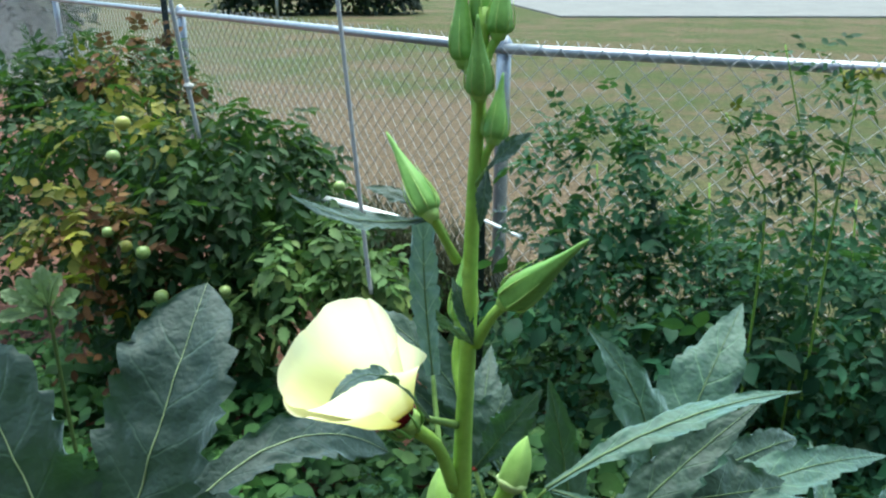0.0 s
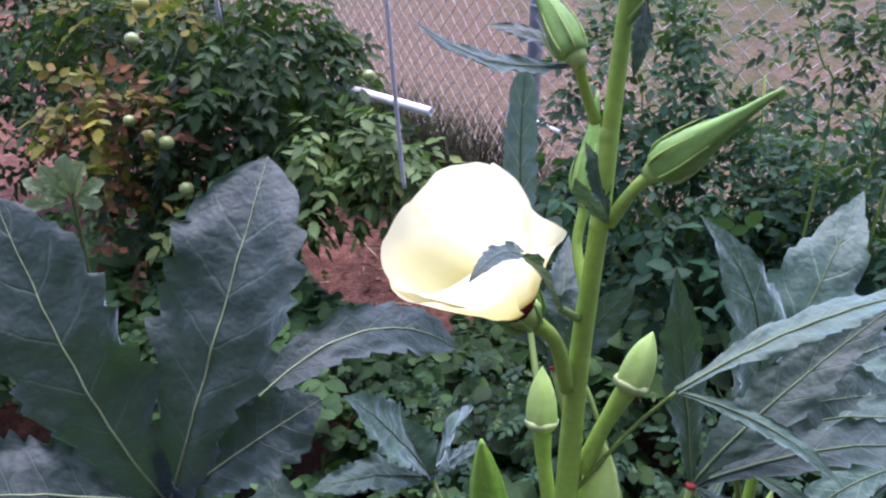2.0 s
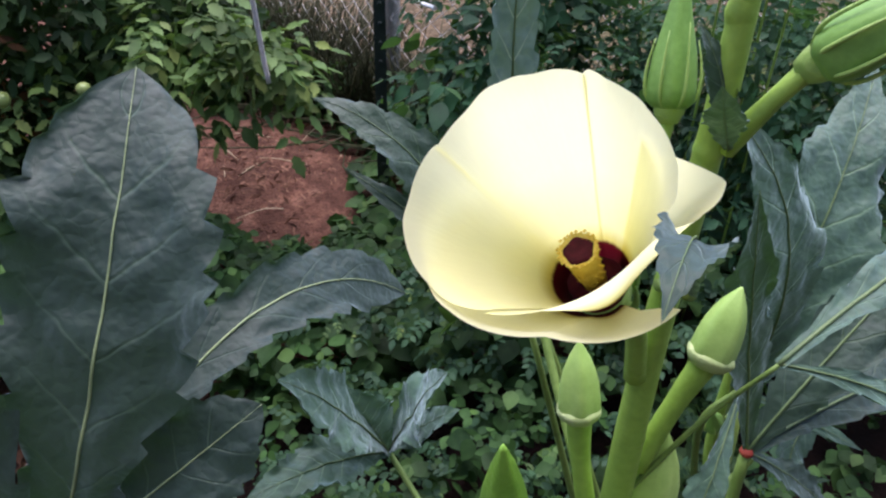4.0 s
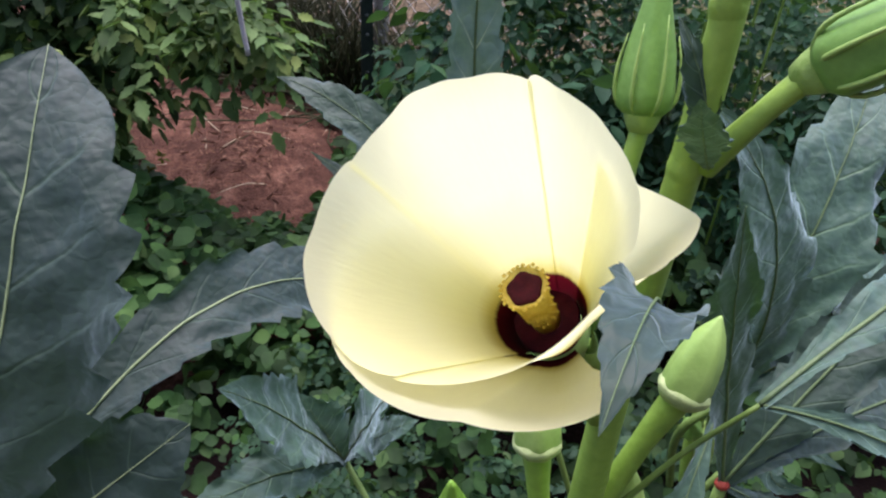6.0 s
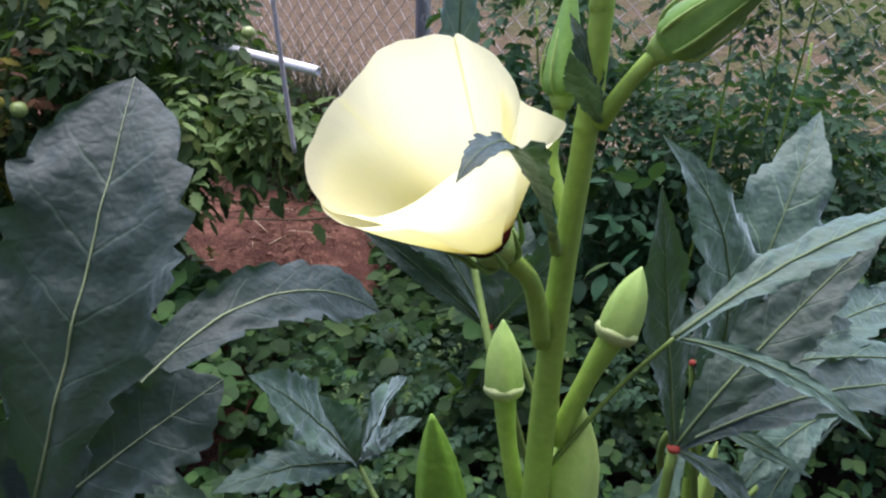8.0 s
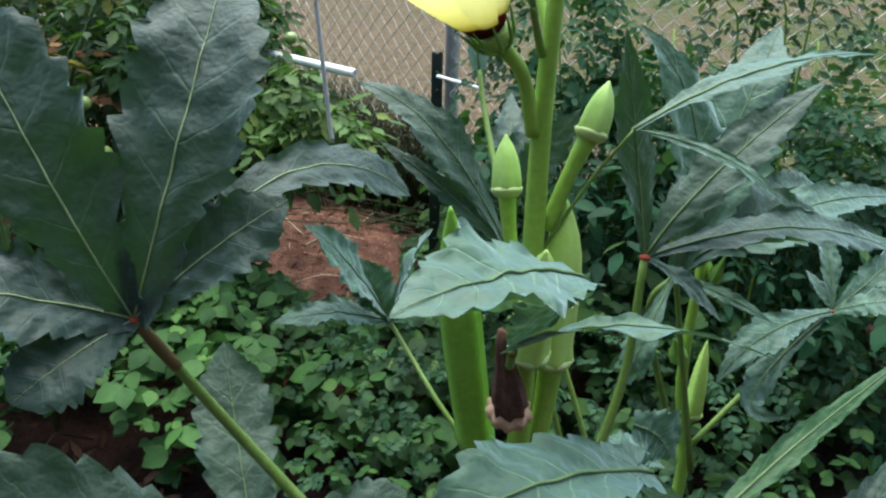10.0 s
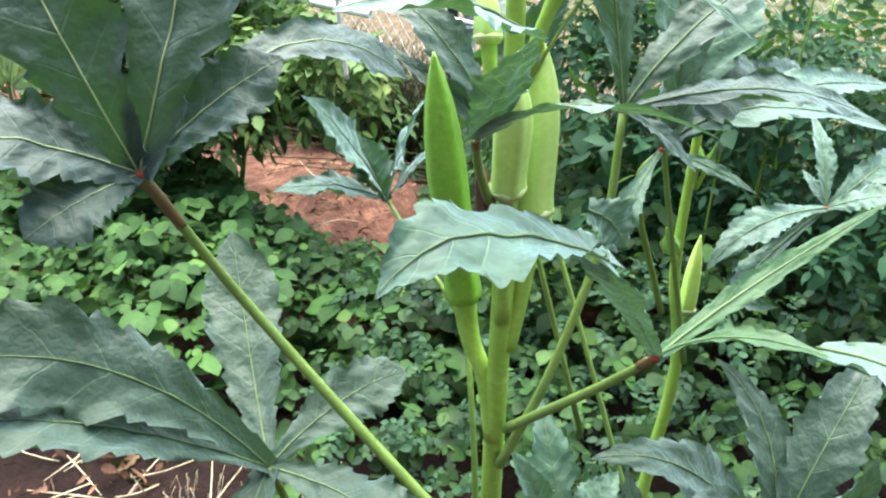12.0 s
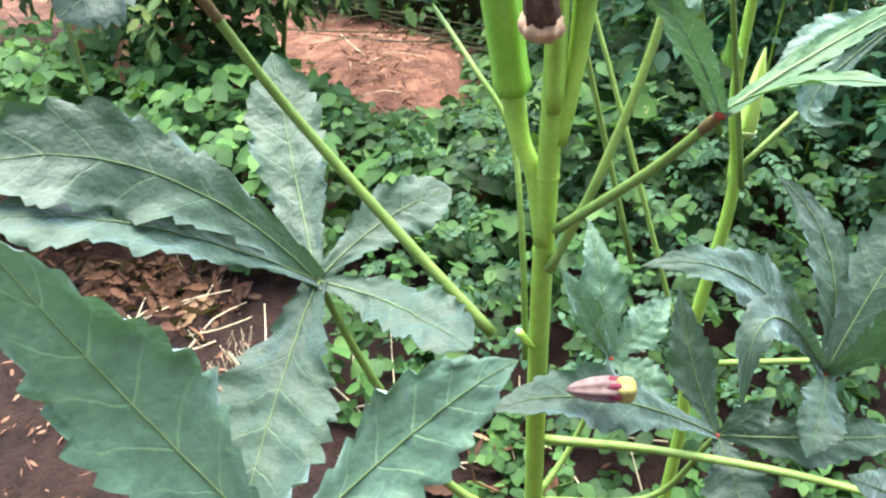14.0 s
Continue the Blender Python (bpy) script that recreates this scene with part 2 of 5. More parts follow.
M_PETIOLE = plain_material("petiole", (0.10, 0.17, 0.035), (0.17, 0.26, 0.06), 40, 0.5, 0.35, 0.2)
M_POD = plain_material("okra_pod", (0.37, 0.56, 0.12), (0.46, 0.64, 0.18), 30, 0.45, 0.4, 0.1)
M_POD_YOUNG = plain_material("young_pod", (0.25, 0.41, 0.09), (0.34, 0.50, 0.14), 30, 0.45, 0.4, 0.08)
M_POD_DARK = plain_material("okra_pod_deep", (0.13, 0.30, 0.025), (0.20, 0.39, 0.05), 30, 0.42, 0.45, 0.25)
M_CAP = plain_material("pod_cap", (0.28, 0.37, 0.13), (0.40, 0.47, 0.22), 90, 0.6, 0.3, 0.3)
M_BUD = plain_material("bud", (0.12, 0.26, 0.04), (0.20, 0.37, 0.08), 60, 0.5, 0.4, 0.08)
M_SEPAL = plain_material("sepal", (0.21, 0.36, 0.07), (0.32, 0.45, 0.12), 60, 0.5, 0.4, 0.25)
M_PETAL = petal_material()
M_PISTIL = plain_material("pistil", (0.62, 0.40, 0.03), (0.85, 0.66, 0.14), 300, 0.7, 0.2, 0.6)
M_STIGMA = plain_material("stigma", (0.03, 0.002, 0.004), (0.09, 0.006, 0.012), 300, 0.8, 0.2, 0.5)
M_CUT = plain_material("cut_stub", (0.34, 0.36, 0.20), (0.50, 0.51, 0.36), 200, 0.8, 0.2, 0.4)
M_DRIED = plain_material("dried_bloom", (0.035, 0.018, 0.015), (0.13, 0.07, 0.05), 130, 0.85, 0.2, 0.6)
M_HUSK = plain_material("dried_husk", (0.34, 0.19, 0.12), (0.55, 0.38, 0.26), 130, 0.85, 0.2, 0.6)
M_WILT = plain_material("wilted_petal", (0.08, 0.042, 0.044), (0.22, 0.15, 0.145), 120, 0.8, 0.2, 0.6)
M_WILT_RED = plain_material("wilted_throat", (0.06, 0.006, 0.016), (0.14, 0.018, 0.04), 160, 0.7, 0.2, 0.5)
M_WILT_YELLOW = plain_material("wilted_edge", (0.17, 0.145, 0.04), (0.30, 0.26, 0.10), 160, 0.7, 0.2, 0.5)
M_TOMATO_LEAF = foliage_material("tomato_leaf", (0.018, 0.052, 0.020), (0.060, 0.135, 0.045), (0.11, 0.19, 0.05), 0.10)
M_YELLOW_LEAF = foliage_material("yellowed_leaf", (0.10, 0.12, 0.02), (0.36, 0.33, 0.04), (0.26, 0.12, 0.04), 0.2, tone=0.55)
M_BROWN_LEAF = foliage_material("withered_leaf", (0.065, 0.028, 0.012), (0.25, 0.115, 0.045), (0.42, 0.26, 0.13), 0.12, 0.1, 0.8, tone=0.48)
M_LITTER = foliage_material("leaf_litter", (0.050, 0.022, 0.016), (0.19, 0.090, 0.062), (0.50, 0.33, 0.22), 0.10, 0.1, 0.85, tone=0.48)
M_PEPPER_LEAF = foliage_material("pepper_leaf", (0.015, 0.062, 0.034), (0.044, 0.142, 0.070), (0.12, 0.20, 0.06), 0.06, tone=0.54)
M_COVER_LEAF = foliage_material("cover_leaf", (0.012, 0.048, 0.016), (0.080, 0.195, 0.055), (0.17, 0.32, 0.09), 0.13, tone=0.43)
# brighter than the other cover: light missing below the tomato is put into its colour
M_CLOVER_LIT = foliage_material("clover_leaf_lit", (0.022, 0.075, 0.022), (0.095, 0.215, 0.062), (0.17, 0.32, 0.09), 0.15, tone=0.563)
M_FINE_LEAF = foliage_material("fine_leaf", (0.020, 0.060, 0.034), (0.060, 0.140, 0.078), (0.15, 0.24, 0.10), 0.08, tone=0.55)
M_PALE_LEAF = foliage_material("pale_leaf", (0.07, 0.15, 0.05), (0.17, 0.28, 0.09), (0.30, 0.36, 0.10), 0.2, tone=0.55)
M_TWIG = plain_material("green_twig", (0.05, 0.085, 0.02), (0.11, 0.16, 0.04), 40, 0.6, 0.3, 0.3)
M_TOMATO = plain_material("green_tomato", (0.17, 0.25, 0.06), (0.29, 0.36, 0.12), 25, 0.3, 0.5, 0.1)
M_TOMATO_YELLOW = plain_material("turning_tomato", (0.28, 0.28, 0.04), (0.38, 0.36, 0.08), 25, 0.3, 0.5, 0.1)
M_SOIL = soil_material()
M_LAWN = lawn_material()
M_CONCRETE = plain_material("concrete", (0.132, 0.125, 0.125), (0.191, 0.185, 0.178), 0.8, 0.9, 0.2, 0.2)
M_WALL = plain_material("brown_wall", (0.10, 0.07, 0.055), (0.16, 0.12, 0.09), 3.0, 0.9, 0.2, 0.3)
M_STEEL = plain_material("galvanised_steel", (0.302, 0.317, 0.346), (0.446, 0.461, 0.490), 22, 0.42, 0.5, 0.2, 0.75)
M_WIRE = plain_material("galvanised_wire", (0.36, 0.35, 0.34), (0.55, 0.54, 0.52), 30, 0.5, 0.5, 0.2, 0.5)
M_POST = plain_material("green_post_paint", (0.012, 0.022, 0.020), (0.03, 0.045, 0.04), 30, 0.5, 0.4, 0.3)
M_PVC = plain_material("white_pvc", (0.78, 0.78, 0.76), (0.88, 0.88, 0.86), 15, 0.35, 0.5, 0.05)
M_TWINE = plain_material("grey_twine", (0.46, 0.44, 0.41), (0.66, 0.63, 0.59), 120, 0.9, 0.1, 0.6)
M_STRAW = plain_material("straw", (0.38, 0.31, 0.20), (0.60, 0.52, 0.38), 60, 0.8, 0.2, 0.4)
M_CLOD = plain_material("clod", (0.10, 0.045, 0.03), (0.30, 0.17, 0.12), 60, 0.95, 0.1, 0.6)
M_HEDGE = foliage_material("hedge_leaf", (0.010, 0.020, 0.012), (0.028, 0.050, 0.022), (0.05, 0.07, 0.03), 0.1, 0.1)


# ---- builders ----
def V(p):
    return Vector(p)


def part(name, mesh, material, parent=None, label=""):
    """Links one mesh object, under a thing where one is given."""
    if isinstance(mesh, bmesh.types.BMesh):
        me = bpy.data.meshes.new(name)
        mesh.to_mesh(me)
        mesh.free()
        mesh = me
    mesh.name = name
    if material is not None and not mesh.materials:
        mesh.materials.append(material)
    ob = new(name, mesh)
    if parent is not None:
        ob.parent = parent
    if label:
        ob["label"] = label
    return ob


def mesh_of(name, verts, faces, smooth=True, uvs=None):
    me = bpy.data.meshes.new(name)
    me.from_pydata([tuple(v) for v in verts], [], [tuple(int(i) for i in f) for f in faces])
    if smooth:
        me.polygons.foreach_set("use_smooth", [True] * len(me.polygons))
    if uvs is not None:
        layer = me.uv_layers.new(name="leaf")
        idx = np.empty(len(me.loops), int)
        me.loops.foreach_get("vertex_index", idx)
        layer.data.foreach_set("uv", np.asarray(uvs, float)[idx].ravel())
    me.update()
    return me


def spline(points, n):
    """A smooth line through the points (Catmull-Rom), n steps a span."""
    pts = [V(p) for p in points]
    pts = [pts[0] * 2 - pts[1]] + pts + [pts[-1] * 2 - pts[-2]]
    out = []
    for i in range(1, len(pts) - 2):
        a, b, c, d = pts[i - 1:i + 3]
        for k in range(n):
            t = k / n
            out.append(0.5 * (2 * b + (c - a) * t + (2 * a - 5 * b + 4 * c - d) * t * t + (3 * b - a - 3 * c + d) * t ** 3))
    return out + [pts[-2]]


def tube_data(points, radii, sides=8, n=6, ribs=0.0):
    """Vertices and faces of a tapered tube along a smooth line, closed at both ends."""
    line = spline(points, n)
    rad = np.interp(np.linspace(0, 1, len(line)), np.linspace(0, 1, len(radii)), radii)
    verts, faces = [], []
    side = None
    for i, p in enumerate(line):
        t = (line[min(i + 1, len(line) - 1)] - line[max(i - 1, 0)]).normalized()
        if side is None:
            side = t.orthogonal().normalized()
        side = (side - t * side.dot(t)).normalized()
        up = t.cross(side)
        for k in range(sides):
            a = 2 * math.pi * k / sides
            r = rad[i] * (1 + ribs * math.cos(a * sides / 2))
            verts.append(p + side * (math.cos(a) * r) + up * (math.sin(a) * r))
        if i:
            o = (i - 1) * sides
            faces += [(o + k, o + (k + 1) % sides, o + sides + (k + 1) % sides, o + sides + k) for k in range(sides)]
    faces.append(tuple(reversed(range(sides))))
    faces.append(tuple(range(len(verts) - sides, len(verts))))
    return verts, faces


def tube(name, points, radii, material, parent=None, sides=8, n=6, label="", ribs=0.0):
    v, f = tube_data(points, radii, sides, n, ribs)
    return part(name, mesh_of(name, v, f), material, parent, label)


def thing(name, at, label, category, group="", kind=""):
    ob = new(name)
    ob.empty_display_size = 0.05
    return tagged(ob, label, category, group, kind)


def lobe_width(v, foot, peak, blunt):
    """Half width of a lobe along its midrib, as a share of the greatest."""
    if v < peak:
        k = v / peak
        return foot + (1 - foot) * k * k * (3 - 2 * k)
    k = (v - peak) / (1 - peak)
    return (1 - k ** (1.7 + 2.2 * blunt)) * (1 - (0.25 - 0.2 * blunt) * k)


def lobe(hub, tip, width, normal, through=None, teeth=12, fold=0.10, seed=0, foot=0.22, peak=0.5, blunt=0.0):
    """One lobe of an okra leaf: a toothed, puckered, arched blade from the hub to its tip."""
    rng = random.Random(seed)
    hub, tip, normal = V(hub), V(tip), V(normal).normalized()
    length = (tip - hub).length
    mid = V(through) if through is not None else (hub + tip) / 2 + normal * 0.10 * length
    ctrl = mid * 2 - (hub + tip) / 2
    nv, nu = teeth * 6, 6
    ph, ph2 = rng.uniform(0, 6), rng.uniform(0, 6)
    cuts = [[(q + rng.uniform(-0.3, 0.3)) / teeth for q in range(1, teeth + 1)] for _ in range(2)]
    verts, uvs, faces, line = [], [], [], []
    for i in range(nv + 1):
        v = i / nv
        p = hub * (1 - v) ** 2 + ctrl * (2 * v * (1 - v)) + tip * v * v
        t = ((ctrl - hub) * (1 - v) + (tip - ctrl) * v).normalized()
        side = t.cross(normal).normalized()
        n = side.cross(t).normalized()
        shape = lobe_width(v, foot, peak, blunt) * width
        for j in range(-nu, nu + 1):
            u = j / nu
            w = shape
            if abs(j) >= nu - 1:
                own = cuts[0 if j < 0 else 1]
                last = max([c for c in own if c <= v], default=0.0)
                nxt = min([c for c in own if c > v], default=1.0)
                bite = (v - last) / max(nxt - last, 0.02)
                w *= 1.0 - (0.24 if abs(j) == nu else 0.09) * (1 - bite) ** 1.3 * min(1, (nxt - last) * 10)
                w *= 1.0 + 0.16 * noise.noise((v * 6.0, ph2, j)) + 0.04 * math.sin(v * 13 + ph2 + j)
            lift = abs(u) ** 1.4 * shape * fold
            lift += shape * 0.17 * u * u * math.sin(v * 9 + ph + (1.7 if j > 0 else 0))
            lift += shape * 0.10 * u * abs(u) * math.sin(v * 23 + ph2)
            lift += shape * 0.035 * math.sin(2 * math.pi * (v * 7.0 - abs(u) * 1.1)) * (0.25 + abs(u)) * min(1, 4 * (1 - v), 6 * v)
            lift += shape * 0.16 * noise.noise((u * 2.1 + ph, v * 5.0, ph2)) * (0.3 + abs(u)) * min(1, 4 * (1 - v), 4 * v)
            lift += shape * 0.07 * noise.noise((u * 4.5, v * 13.0 + ph, ph2 + 7)) * min(1, 4 * (1 - v), 6 * v)
            verts.append(p + side * (u * w) + n * lift)
            uvs.append(((u + 1) / 2, v))
            if j == 0:
                line.append(verts[-1] + n * 0.0006)
        if i:
            a, b = (i - 1) * (2 * nu + 1), i * (2 * nu + 1)
            faces += [(a + k, a + k + 1, b + k + 1, b + k) for k in range(2 * nu)]
    return verts, faces, uvs, line


def okra_leaf(plant, hub, lobes, normal=(0, -0.6, 0.8), petiole=(), label="", tinge=False, red=True, thick=0.0036, seed=1, foot=0.22, peak=0.5, blunt=0.0, blade=None, vein=None):
    """A palmate leaf. lobes: (tip, half width) or (tip, half width, point on its midrib, normal, own foot). petiole: points from the hub to the stem."""
    verts, faces, uvs, lines, shared = [], [], [], [], None
    for k, (tip, width, *more) in enumerate(lobes):
        through = more[0] if more else None
        nrm = more[1] if len(more) > 1 else normal
        start = more[2] if len(more) > 2 else hub
        v, f, uv, line = lobe(start, tip, width, nrm, through, seed=seed * 31 + k, foot=foot, peak=peak, blunt=blunt)
        if start == hub:
            # all lobes from the hub share its one vertex
            if shared is None:
                shared = len(verts) + 6
            else:
                index = [len(verts) + i - (i > 6) for i in range(len(v))]
                index[6] = shared
                verts += v[:6] + v[7:]
                uvs += uv[:6] + uv[7:]
                faces += [tuple(index[i] for i in q) for q in f]
                lines.append(line)
                continue
        o = len(verts)
        verts += v
        uvs += uv
        faces += [tuple(o + i for i in q) for q in f]
        lines.append(line)
    leaf = part("leaf", mesh_of("leaf", verts, faces, True, uvs), blade or M_LEAF, plant, label)
    for line, (tip, width, *_) in zip(lines, lobes):
        r = min(0.0010, 0.0055 * (V(tip) - V(hub)).length)
        tube("midrib", line[::2], [r, r * 0.7, r * 0.15], vein or M_VEIN, leaf, 6, 1)
    if petiole:
        tube("petiole", [hub, *petiole], [thick * 0.8, thick, thick * 1.25], M_PETIOLE, leaf, 8, 6)
        if tinge:
            line = spline([V(q) for q in (hub, *petiole)], 12)
            n = max(3, len(line) // 6)
            tube("petiole_top", line[:n], [thick * 0.86, thick * 1.0, thick * 0.92], M_PETIOLE_DARK, leaf, 8, 2, "brown-tinged top of the stalk")
    if red:
        bm = bmesh.new()
        bmesh.ops.create_icosphere(bm, subdivisions=2, radius=0.82 * thick + 0.0006, matrix=Matrix.Translation(V(hub)) @ Matrix.Diagonal((1, 1, 0.75, 1)))
        part("leaf_joint", bm, M_HUB, leaf, "small red joint of leaf and stalk")
    return leaf


def frame_of(base, tip):
    z = (V(tip) - V(base))
    q = z.to_track_quat("Z", "Y").to_matrix().to_4x4()
    return Matrix.Translation(V(base)) @ q, z.length


def lathe(name, base, tip, profile, sides=20, lobes=5, depth=0.06, bend=0.0):
    """A ridged body of turning: profile rows of (share of length, radius)."""
    m, length = frame_of(base, tip)
    verts, faces = [], []
    for i, (s, r) in enumerate(profile):
        for k in range(sides):
            a = 2 * math.pi * k / sides
            rr = r * (1 + depth * math.cos(lobes * a))
            verts.append(m @ V((rr * math.cos(a) + bend * math.sin(s * 3.0), rr * math.sin(a), s * length)))
        if i:
            o = (i - 1) * sides
            faces += [(o + k, o + (k + 1) % sides, o + sides + (k + 1) % sides, o + sides + k) for k in range(sides)]
    faces.append(tuple(reversed(range(sides))))
    faces.append(tuple(range(len(verts) - sides, len(verts))))
    return mesh_of(name, verts, faces)


def okra_pod(plant, base, tip, r, stalk=(), material=None, cap=True, bend=0.0, label="", plump=False):
    prof = [(0, 0.72 * r), (0.03, 0.95 * r), (0.10, r), (0.25, 0.98 * r), (0.45, 0.90 * r), (0.62, 0.75 * r), (0.78, 0.52 * r), (0.90, 0.27 * r), (0.97, 0.12 * r), (1.0, 0.05 * r)]
    if plump:
        prof = [(0, 0.80 * r), (0.015, 1.02 * r), (0.05, 1.0 * r), (0.12, 0.94 * r), (0.35, 0.99 * r), (0.55, 1.0 * r), (0.70, 0.90 * r), (0.82, 0.68 * r), (0.92, 0.38 * r), (0.98, 0.14 * r), (1.0, 0.05 * r)]
    pod = part("pod", lathe("pod", base, tip, prof, 30, 5, 0.07, bend), material or M_POD, plant, label)
    if cap:
        length = (V(tip) - V(base)).length
        k = 0.10 * r / 0.012 * 0.05 / length
        prof = [(-0.9 * k, 0.80 * r), (-0.3 * k, 1.00 * r), (0.3 * k, 1.11 * r), (0.6 * k, 1.07 * r), (0.9 * k, 0.9 * r)]
        part("cap", lathe("cap", base, tip, prof, 24, 8, 0.03), M_CAP, pod, "pale ring round the pod's foot")
    if stalk:
        tube("stalk", [V(base) + (V(base) - V(tip)).normalized() * -0.002, *stalk], [0.68 * r, 0.5 * r, 0.55 * r], M_STEM, pod, 10, 5)
    return pod


def okra_bud(plant, base, tip, r, stalk=(), seed=0):
    """A closed pointed bud with pale ribs and a ring of thin bracts at its foot."""
    prof = [(0, 0.70 * r), (0.04, 0.95 * r), (0.12, r), (0.32, 0.86 * r), (0.55, 0.52 * r), (0.75, 0.27 * r), (0.92, 0.15 * r), (1.0, 0.05 * r)]
    bud = part("bud", lathe("bud", base, tip, prof, 30, 5, 0.06), M_BUD, plant)
    m, length = frame_of(base, tip)
    for k in range(7):
        a = 2 * math.pi * k / 7
        pts = [m @ V((math.cos(a + 0.1 * s) * rr * r, math.sin(a + 0.1 * s) * rr * r, s * length)) for s, rr in ((0, 0.6), (0.08, 1.05), (0.24, 1.10), (0.42 + 0.05 * (k % 3), 0.86))]
        tube("bract", pts, [0.07 * r, 0.085 * r, 0.07 * r, 0.015 * r], M_SEPAL, bud, 5, 3)
    prof = [(-0.10, 0.42 * r), (-0.04, 0.60 * r), (0.03, 0.72 * r), (0.06, 0.80 * r)]
    part("bud_cup", lathe("bud_cup", base, tip, prof, 20, 5, 0.02), M_SEPAL, bud)
    if stalk:
        tube("stalk", [V(base) + (V(base) - V(tip)) * 0.05, *stalk], [0.36 * r, 0.32 * r, 0.42 * r], M_STEM, bud, 8, 5)
    return bud


# ---- many small leaves ----
LEAFLET = np.array([(0, 0, 0), (-0.20, 0.16, 0.02), (0, 0.18, -0.02), (0.20, 0.16, 0.02), (-0.31, 0.42, 0.02), (0, 0.45, -0.05), (0.31, 0.42, 0.02),
                    (-0.20, 0.74, -0.04), (0, 0.75, -0.09), (0.20, 0.74, -0.04), (0, 1.0, -0.17)])
LEAFLET_FACES = np.array([(0, 2, 1, 1), (0, 3, 2, 2), (1, 2, 5, 4), (2, 3, 6, 5), (4, 5, 8, 7), (5, 6, 9, 8), (7, 8, 10, 10), (8, 9, 10, 10)])


TOOTH_WIDTHS = ((0.10, 0.10), (0.20, 0.25), (0.29, 0.19), (0.42, 0.33), (0.52, 0.23), (0.66, 0.26), (0.76, 0.14), (0.88, 0.09))
TOOTHED = np.array([(0, 0, 0)] + [q for y, w in TOOTH_WIDTHS for q in ((-w, y, 0.04 - 0.12 * y), (0, y, -0.02 - 0.12 * y), (w, y - 0.03, 0.03 - 0.12 * y))] + [(0, 1.0, -0.20)])
TOOTHED_FACES = np.array([(0, 2, 1, 1), (0, 3, 2, 2)] + [f for k in range(7) for f in ((3 * k + 1, 3 * k + 2, 3 * k + 5, 3 * k + 4), (3 * k + 2, 3 * k + 3, 3 * k + 6, 3 * k + 5))] + [(22, 23, 25, 25), (23, 24, 25, 25)])


def leaflets_mesh(name, places, ways, ups, sizes, slim=1.0, toothed=False):
    """One mesh of many leaves: places, ways (base to tip), ups and lengths."""
    places, ways, ups = (np.asarray(a, float) for a in (places, ways, ups))
    sizes = np.asarray(sizes, float)[:, None]
    ways /= np.linalg.norm(ways, axis=1, keepdims=True) + 1e-9
    side = np.cross(ways, ups)
    side /= np.linalg.norm(side, axis=1, keepdims=True) + 1e-9
    ups = np.cross(side, ways)
    t, t_faces = (TOOTHED, TOOTHED_FACES) if toothed else (LEAFLET, LEAFLET_FACES)
    verts = places[:, None] + sizes[:, None] * (t[None, :, :1] * slim * side[:, None] + t[None, :, 1:2] * ways[:, None] + t[None, :, 2:] * ups[:, None])
    n = len(places)
    faces = (t_faces[None] + (np.arange(n) * len(t))[:, None, None]).reshape(-1, 4)
    faces = [f[:3] if f[2] == f[3] else f for f in faces.tolist()]
    return mesh_of(name, verts.reshape(-1, 3).tolist(), faces)


def compound(rng, at, way, length, leaf, pairs, slim_out):
    """Leaves of one feathered spray: rows of place, way, up, size."""
    at, way = np.array(at), np.array(way) / np.linalg.norm(way)
    up = np.array((0, 0, 1.0)) + rng.normal(0, 0.35, 3)
    side = np.cross(way, up)
    side /= np.linalg.norm(side)
    up = np.cross(side, way)
    rows = []
    for k in range(pairs):
        s = (k + 0.6) / (pairs + 0.2)
        p = at + way * length * s + np.array((0, 0, -0.35 * length * s * s))
        for sg in (-1, 1):
            d = side * sg + way * 0.55 + rng.normal(0, 0.22, 3) + np.array((0, 0, -0.25))
            rows.append((p, d, up + rng.normal(0, 0.25, 3), leaf * rng.uniform(0.65, 1.05)))
    p = at + way * length + np.array((0, 0, -0.35 * length))
    rows.append((p, way + np.array((0, 0, -0.5)) + rng.normal(0, 0.2, 3), up, leaf * rng.uniform(0.9, 1.25)))
    return rows


